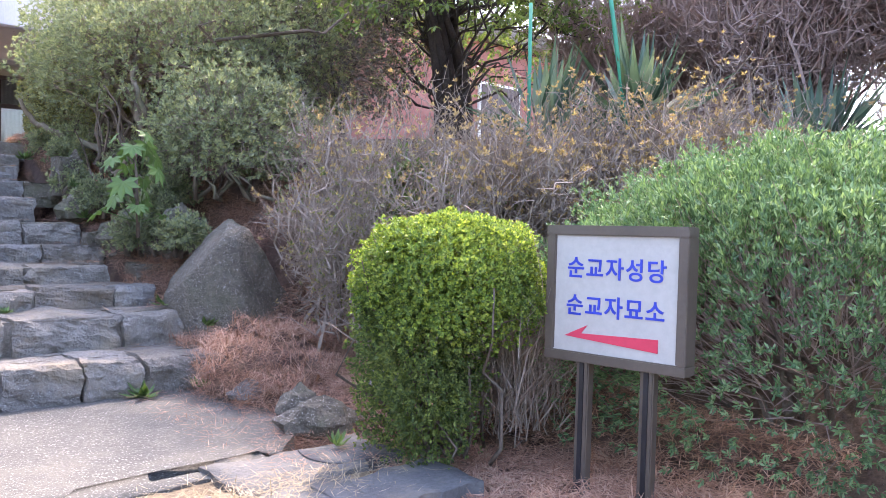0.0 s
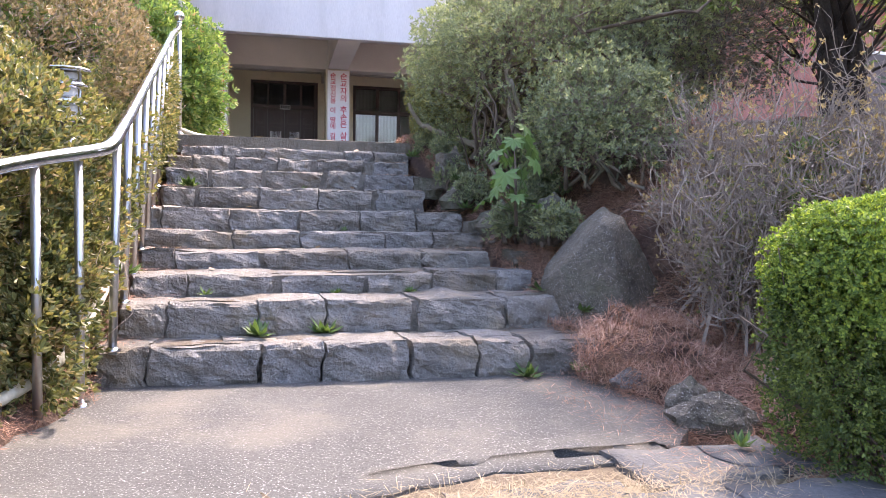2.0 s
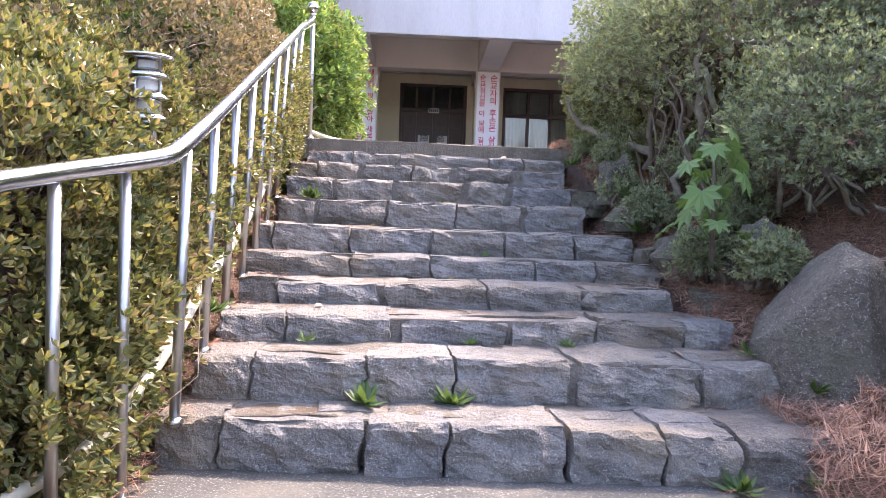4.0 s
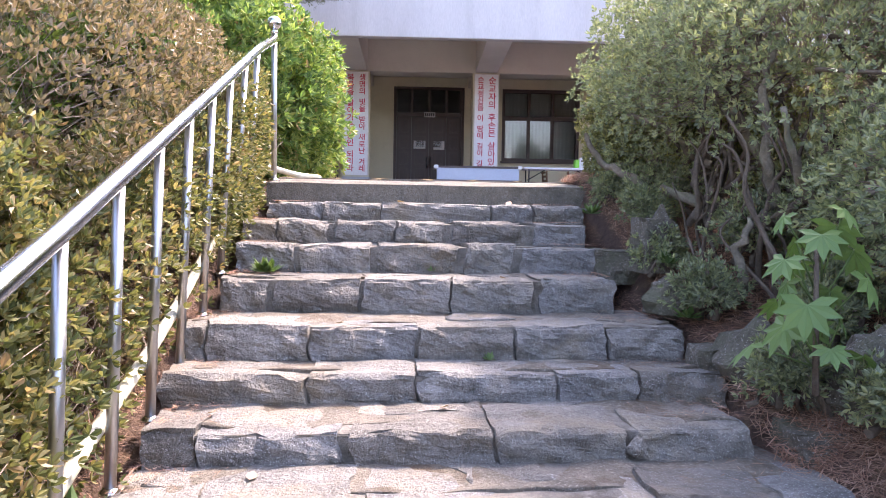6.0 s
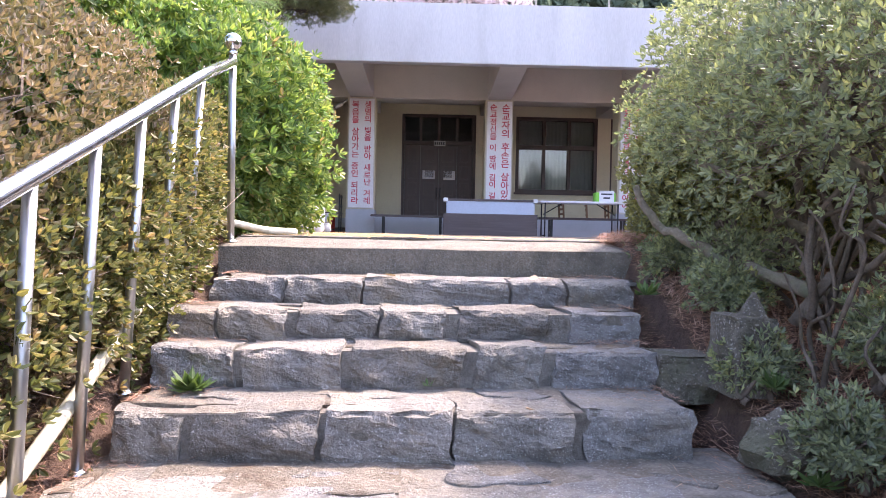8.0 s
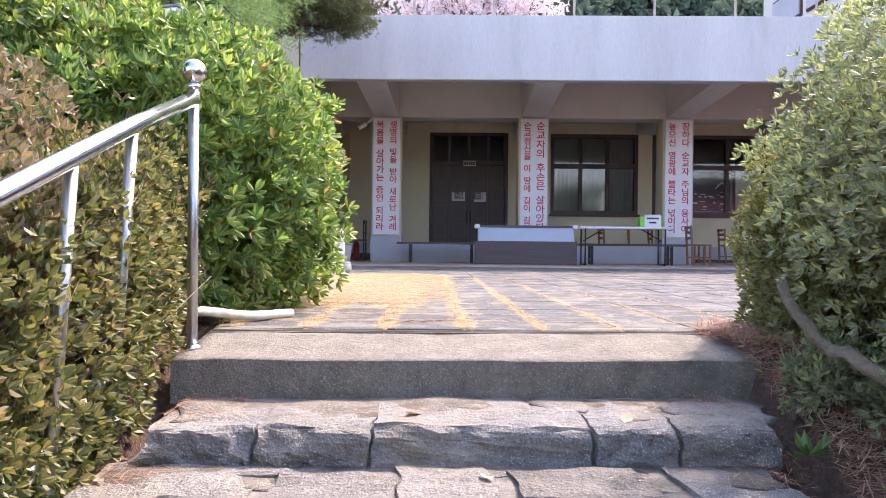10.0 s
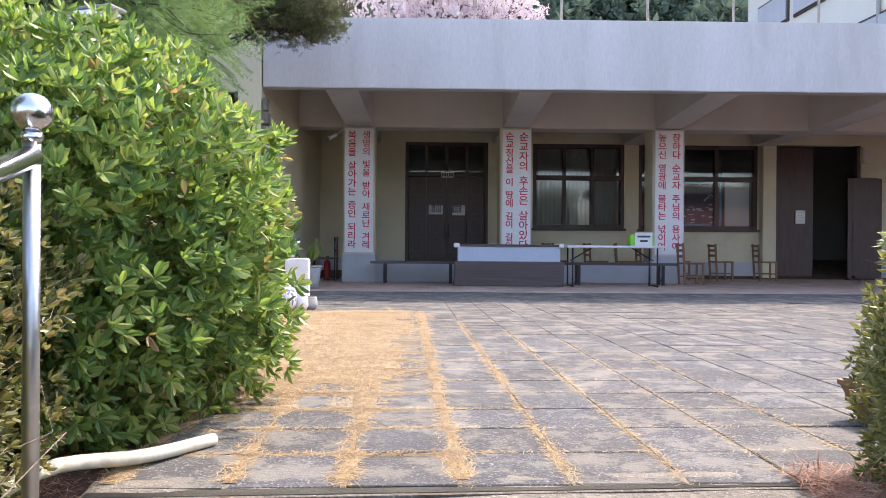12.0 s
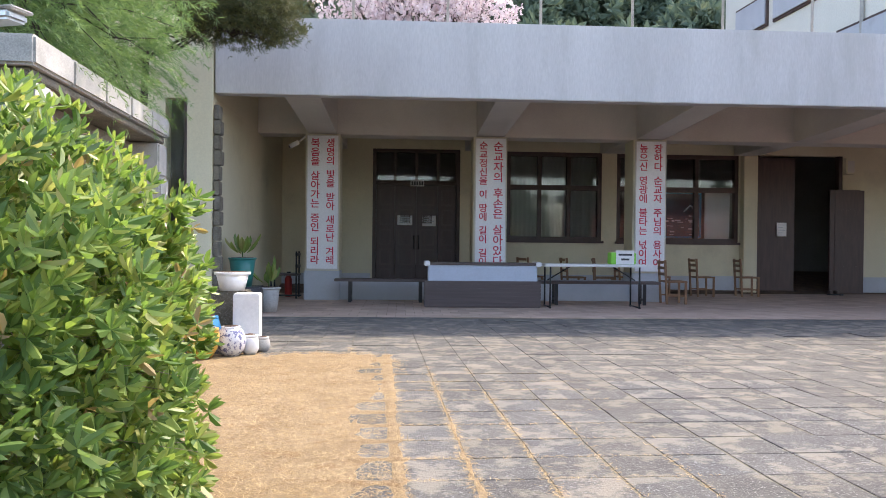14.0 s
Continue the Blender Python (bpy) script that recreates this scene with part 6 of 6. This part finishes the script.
boulder("rock", "small pale rock among needles", (1.50, 3.55, 0.90), (0.09, 0.06, 0.05), 8.0, "granite", group="landing rocks")
boulder("rock", "tan rock beside the box bush", (1.86, 2.95, 1.0), (0.10, 0.08, 0.07), 9.0, "slab", group="landing rocks")
boulder("rock", "grey mossy stone on the bank", (1.78, 5.05, 1.72), (0.12, 0.12, 0.10), 10.0, group="landing rocks")
boulder("rock", "mossy stone beside the steps", (1.72, 5.45, 1.68), (0.16, 0.14, 0.14), 11.0, group="landing rocks")
for x, y, z, size, seed, turn in ((1.64, 5.62, 1.58, (0.20, 0.22, 0.17), 21.0, 15), (1.86, 5.22, 1.52, (0.24, 0.22, 0.20), 22.0, -25), (1.58, 6.62, 2.02, (0.13, 0.12, 0.20), 23.0, 40), (1.46, 6.18, 1.78, (0.13, 0.13, 0.11), 24.0, 5)):
    boulder("rock", "mossy dark rock bedded beside the steps", (x, y, z), size, seed, turn=turn, group="landing rocks", hew=0.4)
boulder("rock", "small round pebble stuck in the step", (0.93, 5.15, 1.365), (0.035, 0.025, 0.04), 12.0, "granite", group="landing rocks")
for k, (x, y, sx, sy) in enumerate(((0.55, 2.36, 0.30, 0.12), (1.12, 2.55, 0.22, 0.17), (1.40, 2.58, 0.15, 0.13), (0.95, 2.22, 0.26, 0.12), (1.3, 2.15, 0.25, 0.15))):
    tagged(rough_plate("flagstone", x - sx, x + sx, y - sy, y + sy, 0.852 + 0.004 * k, 0.06, "flag", None, 0.08, 0.012, 0.06, k * 5.1), "broken grey flagstone at the landing's edge", "stone", "broken flagstones")


# litter: dry needles, fallen leaves, weeds
def needles(name, label, pts, length, mat, width=0.0022, flat=0.25, parent=None):
    n = len(pts)
    d = rng.normal(size=(n, 3)) * np.array([1, 1, flat])
    d /= np.linalg.norm(d, axis=1, keepdims=True)
    side = np.cross(d, np.array([0, 0, 1.0]))
    side /= np.linalg.norm(side, axis=1, keepdims=True) + 1e-6
    L = length * rng.uniform(0.5, 1.3, n)
    v, f = leaf_mesh(pts - d * L[:, None] * 0.5, d, side, L, np.full(n, width), 0.2)
    return tagged(arrays(name, v, f, mat, parent), label, "litter", kind="stuff")


def on_ground(n, x0, x1, y0, y1, lift=0.012, keep=None):
    p = np.stack([rng.uniform(x0, x1, n), rng.uniform(y0, y1, n), np.zeros(n)], 1)
    if keep is not None:
        p = p[[bool(keep(a, b)) for a, b, _ in p]]
    p[:, 2] = [ground_z(a, b) for a, b, _ in p]
    p[:, 2] += rng.uniform(0, lift * 3, len(p))
    return p


needles("needle_litter", "red-brown needles heaped beside the boulder", mound_p, 0.11, "needle_red", 0.0042, 0.6)
bank = lambda x, y: x > 1.40 + 0.1 * noise.noise(Vector((x * 3, y * 3, 0)))
needles("needle_litter", "red-brown dry pine needles on the bank", on_ground(48000, 1.35, 2.6, 1.2, 5.2, 0.024, bank), 0.10, "needle_red", 0.0042)
needles("needle_litter", "red-brown dry pine needles beside the steps", on_ground(34000, 1.30, 2.3, 5.0, 8.8, 0.020, bank), 0.10, "needle_red", 0.0045)
needles("needle_litter", "red-brown dry needles under the hedge", on_ground(13000, -1.25, -0.78, 2.6, 9.2, 0.014), 0.07, "needle_red", 0.0028)
pale = np.stack([rng.normal(0.55, 0.42, 5200), rng.normal(2.33, 0.10, 5200), rng.uniform(0.845, 0.875, 5200)], 1)
needles("needle_litter", "pale dry needles in a gap of the landing", pale, 0.08, "straw_pale", 0.0026)
edge_pts = np.stack([rng.uniform(1.0, 1.55, 1800), rng.uniform(2.4, 4.0, 1800), rng.uniform(0.852, 0.87, 1800)], 1)
edge_pts = edge_pts[rng.random(1800) < (edge_pts[:, 0] - 0.95) / 0.5]
needles("needle_litter", "scattered dry needles on the landing", edge_pts, 0.07, "needle_red", 0.0024)
SL = []
for ly, lz, depth, drift, ends in STEPS:
    n = 240
    x = np.where(rng.random(n) < 0.5, rng.normal(max(ends) - 0.06, 0.16, n), rng.normal(min(ends) + 0.04, 0.12, n))
    SL.append(np.stack([np.clip(x, min(ends) + 0.02, max(ends)), ly + rng.uniform(0.12, depth, n), np.full(n, lz + 0.012)], 1))
needles("needle_litter", "dry needles caught on the step ends", np.concatenate(SL), 0.06, "needle_red", 0.0024, 0.1)


def fallen(n, x0, x1, y0, y1, group, zf):
    data = []
    for k in range(3):
        bm = bmesh.new()
        pts = [(0, -0.03, 0), (0.014, -0.008, 0.006), (0.013, 0.014, 0.004), (0, 0.034, 0.010), (-0.013, 0.012, 0.006), (-0.014, -0.01, 0.002)]
        c = bm.verts.new((0, 0.002, 0.0))
        ring = [bm.verts.new((q[0] * (1 + 0.2 * k), q[1], q[2])) for q in pts]
        for i in range(6):
            bm.faces.new((c, ring[i], ring[(i + 1) % 6]))
        data.append(mesh_of("fallen_leaf", bm, "deadleaf"))
    for k in range(n):
        x, y = rng.uniform(x0, x1), rng.uniform(y0, y1)
        ob = new("fallen_leaf", data[k % 3])
        ob.matrix_basis = pose(x, y, zf(x, y), rng.uniform(-20, 20), rng.uniform(-20, 20), rng.uniform(0, 360))
        tagged(ob, "curled brown fallen leaf on the ground", "leaf", group)


fallen(36, 1.42, 2.3, 1.6, 4.6, "fallen leaves on the bank", lambda x, y: ground_z(x, y) + 0.03)
fallen(10, -0.78, 1.2, 4.5, 7.6, "fallen leaves on the steps", lambda x, y: max(s[1] for s in STEPS if s[0] < y + 0.05) + 0.012)


def weed(x, y, z, size, n=14):
    w = empty("weed", "small green weed growing in a joint", "weed", pose(x, y, z), "weeds on the steps")
    a = rng.uniform(0, 6.28, n)
    t = rng.uniform(0.5, 1.4, n)
    d = np.stack([np.cos(a) * np.sin(t), np.sin(a) * np.sin(t), np.cos(t)], 1)
    side = np.cross(d, np.array([0, 0, 1.0]))
    side /= np.linalg.norm(side, axis=1, keepdims=True)
    L = size * rng.uniform(0.6, 1.2, n)
    v, f = leaf_mesh(np.zeros((n, 3)), d, side, L, L * 0.32)
    tagged(arrays("leafage", v, f, "weed", w), kind="stuff")


for x, y, z, s, n in ((-0.18, 4.34, 1.035, 0.10, 26), (0.16, 4.36, 1.035, 0.10, 30), (-0.6, 6.66, 1.86, 0.10, 40), (1.14, 3.92, 0.85, 0.10, 22), (1.40, 3.88, 0.87, 0.08, 18), (1.62, 4.3, 1.12, 0.08, 20), (0.28, 4.74, 1.205, 0.05, 16), (0.72, 4.74, 1.205, 0.05, 14),
                      (-0.86, 4.7, 1.33, 0.10, 30), (1.48, 4.55, 1.22, 0.07, 18), (0.5, 5.86, 1.54, 0.04, 12), (1.38, 2.62, 0.87, 0.06, 16), (1.46, 5.95, 1.72, 0.08, 24), (1.5, 6.3, 1.95, 0.08, 24), (-0.45, 4.72, 1.21, 0.05, 14), (1.35, 7.2, 2.2, 0.09, 26), (0.3, 6.70, 1.87, 0.035, 10)):
    weed(x, y, z, s, n)


# ---- straw over the pavers ----
PITCH, ANGLE = 0.366, radians(-1.2)
PAVE = Matrix.Translation((0.02, 8.41, 0)) @ Matrix.Rotation(ANGLE, 4, "Z")
PAVE_INV = PAVE.inverted()


def straw_cover(x, y):
    """Thickness of the drift of golden needles: deep beside the bush, thinning to strips along the joints."""
    q = PAVE_INV @ Vector((x, y, 0))
    du, dv = abs((q.x / PITCH + 0.5) % 1.0 - 0.5) * PITCH, abs((q.y / PITCH + 0.5) % 1.0 - 0.5) * PITCH
    soft = noise.noise(Vector((x * 2.2, y * 1.3, 0))) + 0.7 * noise.noise(Vector((x * 8, y * 5, 1)))
    deep = 1.25 * smoothstep(0.52, -0.22, q.x - 0.035 * (q.y - 2.0) + 0.26 * soft) * smoothstep(0.5, 2.2, q.y + 0.4 * soft)
    along = smoothstep((0.075 if q.x < 0.5 else 0.05) + 0.03 * soft, 0.005, du) * (0.74 if q.x < 0.5 else 0.60 if q.x < 0.9 else 0.44) * smoothstep(1.75, 0.9, q.x) * smoothstep(6.8, 4.0, q.y - (1.5 if q.x < 0.5 else 0))
    across = smoothstep(0.050, 0.01, dv) * 0.62 * smoothstep(0.95, 0.0, q.x)
    ends = smoothstep(15.1, 14.4, y + 0.25 * soft) * smoothstep(-2.0, -1.7, x)
    ragged = soft + 0.8 * noise.noise(Vector((x * 21, y * 15, 5)))
    return 0.016 * (min(1.3, deep + along + across) * ends + 0.20 * ragged - 0.56)


xs, ys = np.arange(-2.0, 1.75, 0.027), np.arange(8.46, 15.4, 0.037)
sz = np.array([[straw_cover(float(x), float(y)) for x in xs] for y in ys])
sv = [(float(x), float(y), TERRACE + min(0.013, float(sz[j, i]))) for j, y in enumerate(ys) for i, x in enumerate(xs)]
sf = [(j * len(xs) + i, j * len(xs) + i + 1, (j + 1) * len(xs) + i + 1, (j + 1) * len(xs) + i) for j in range(len(ys) - 1) for i in range(len(xs) - 1)
      if sz[j:j + 2, i:i + 2].max() > 0.0]
tagged(arrays("straw_drift", sv, sf, "straw_bed", smooth=True), "golden drift of dry pine needles over the paving", "litter", kind="stuff")
sp = np.stack([rng.uniform(-1.6, 1.5, 60000), 8.48 + 6.8 * rng.random(60000) ** 1.3, np.zeros(60000)], 1)
th = np.array([straw_cover(a, b) for a, b, _ in sp])
sp[:, 2] = TERRACE + np.maximum(th, 0.002) + rng.uniform(0.0, 0.006, len(sp))
sp = sp[th > -0.0045]
needles("needle_litter", "golden dry needles on the drift", sp, 0.075, "straw", 0.0026, 0.08)

# ---- porch tiles and pavers ----


def paver_mesh(seed):
    bm = bmesh.new()
    h = PITCH / 2 - 0.0025
    bmesh.ops.create_cube(bm, size=1.0)
    for v in bm.verts:
        top = v.co.z > 0
        v.co = (v.co.x * 2 * (h - 0.002 - (0.002 if top else 0)) + 0.006 * noise.noise(Vector((v.co.x * 9, seed, 0))), v.co.y * 2 * (h - (0.002 if top else 0)) + 0.006 * noise.noise(Vector((seed, v.co.y * 9, 3))), (0.0 if top else -0.045))
    edges = [e for e in bm.edges if all(v.co.z > -0.01 for v in e.verts)]
    bmesh.ops.bevel(bm, geom=edges, offset=0.0035, segments=1, affect="EDGES")
    return mesh_of("paver", bm, "paver")


PAVERS = [paver_mesh(s * 3.7) for s in range(8)]
rest_v, rest_f = [], []
cube = np.array([(-1, -1, 0), (1, -1, 0), (1, 1, 0), (-1, 1, 0), (-1, -1, -1), (1, -1, -1), (1, 1, -1), (-1, 1, -1)], float)
sides = np.array([(0, 1, 2, 3), (0, 4, 5, 1), (1, 5, 6, 2), (2, 6, 7, 3), (3, 7, 4, 0)])
count = 0
for j in range(0, 29):
    for i in range(-18, 44):
        c = PAVE @ Vector(((i + 0.5) * PITCH, (j + 0.5) * PITCH, 0))
        local = FACADE.inverted() @ c
        if local.y > -3.36 or c.y < 8.5 or (c.x < -0.8 and c.y < 11.2) or (c.x > 2.0 and c.y < 8.9):
            continue
        z = TERRACE + abs(rng.normal(0, 0.0018))
        if -0.5 < c.x < 4.2 and c.y < 13.0 and count < 300:
            ob = new("paver", PAVERS[rng.integers(0, 8)])
            ob.parent = terrace
            ob.matrix_basis = Matrix.Translation((c.x, c.y, z)) @ Matrix.Rotation(ANGLE + radians(180 * int(rng.integers(0, 2)) + rng.normal(0, 0.7)), 4, "Z") @ Matrix.Rotation(rng.normal(0, 0.006), 4, "X")
            count += 1
        else:
            a = ANGLE + rng.normal(0, 0.012)
            q = cube * np.array([PITCH / 2 - 0.0035, PITCH / 2 - 0.003, 0.045])
            tilt = rng.normal(0, 0.003, 2)
            q = np.stack([q[:, 0] * math.cos(a) - q[:, 1] * math.sin(a) + c.x, q[:, 0] * math.sin(a) + q[:, 1] * math.cos(a) + c.y, q[:, 2] + z + q[:, 0] * tilt[0] + q[:, 1] * tilt[1]], 1)
            rest_f.append(sides + 8 * len(rest_v))
            rest_v.append(q)
tagged(arrays("paver_field", np.concatenate(rest_v), np.concatenate(rest_f), "paver", terrace), kind="stuff")
tv2, tf2 = [], []
for j in range(22):
    for i in range(-4, 60):
        x, y = -1.7 + i * 0.30 + (0.15 if j % 2 else 0), -3.34 + j * 0.30
        if x > 17 or x < -2.9:
            continue
        q = cube * np.array([0.146, 0.146, 0.03]) + np.array([x + 0.15, y + 0.15, F0 + rng.normal(0, 0.0006)])
        tf2.append(sides + 8 * len(tv2))
        tv2.append(q)
pt = tagged(arrays("porch_tiles", np.concatenate(tv2), np.concatenate(tf2), "porch_tile"), "brown clay tiles on the porch floor", "tiles", kind="stuff")
pt.matrix_basis = FACADE

# needles caught in the open joints beside the drift
JL = []
for i in range(-1, 5):
    n = int(2600 / (1 + (i + 1) * 0.8))
    t = rng.random(n) ** 1.2 * (6.0 - i * 0.8)
    JL.append(np.stack([np.full(n, (i + 1) * PITCH) + rng.normal(0, 0.020, n), t, np.zeros(n)], 1))
for j in range(0, 14):
    n = 260
    JL.append(np.stack([rng.random(n) ** 1.6 * 2.0, np.full(n, (j + 1) * PITCH) + rng.normal(0, 0.012, n), np.zeros(n)], 1))
JL = np.concatenate(JL)
w = np.array([tuple(PAVE @ Vector(q)) for q in JL])
w[:, 2] = TERRACE + rng.uniform(-0.004, 0.008, len(w))
needles("needle_litter", "golden needles caught in paving joints", w, 0.06, "straw", 0.0026, 0.06)
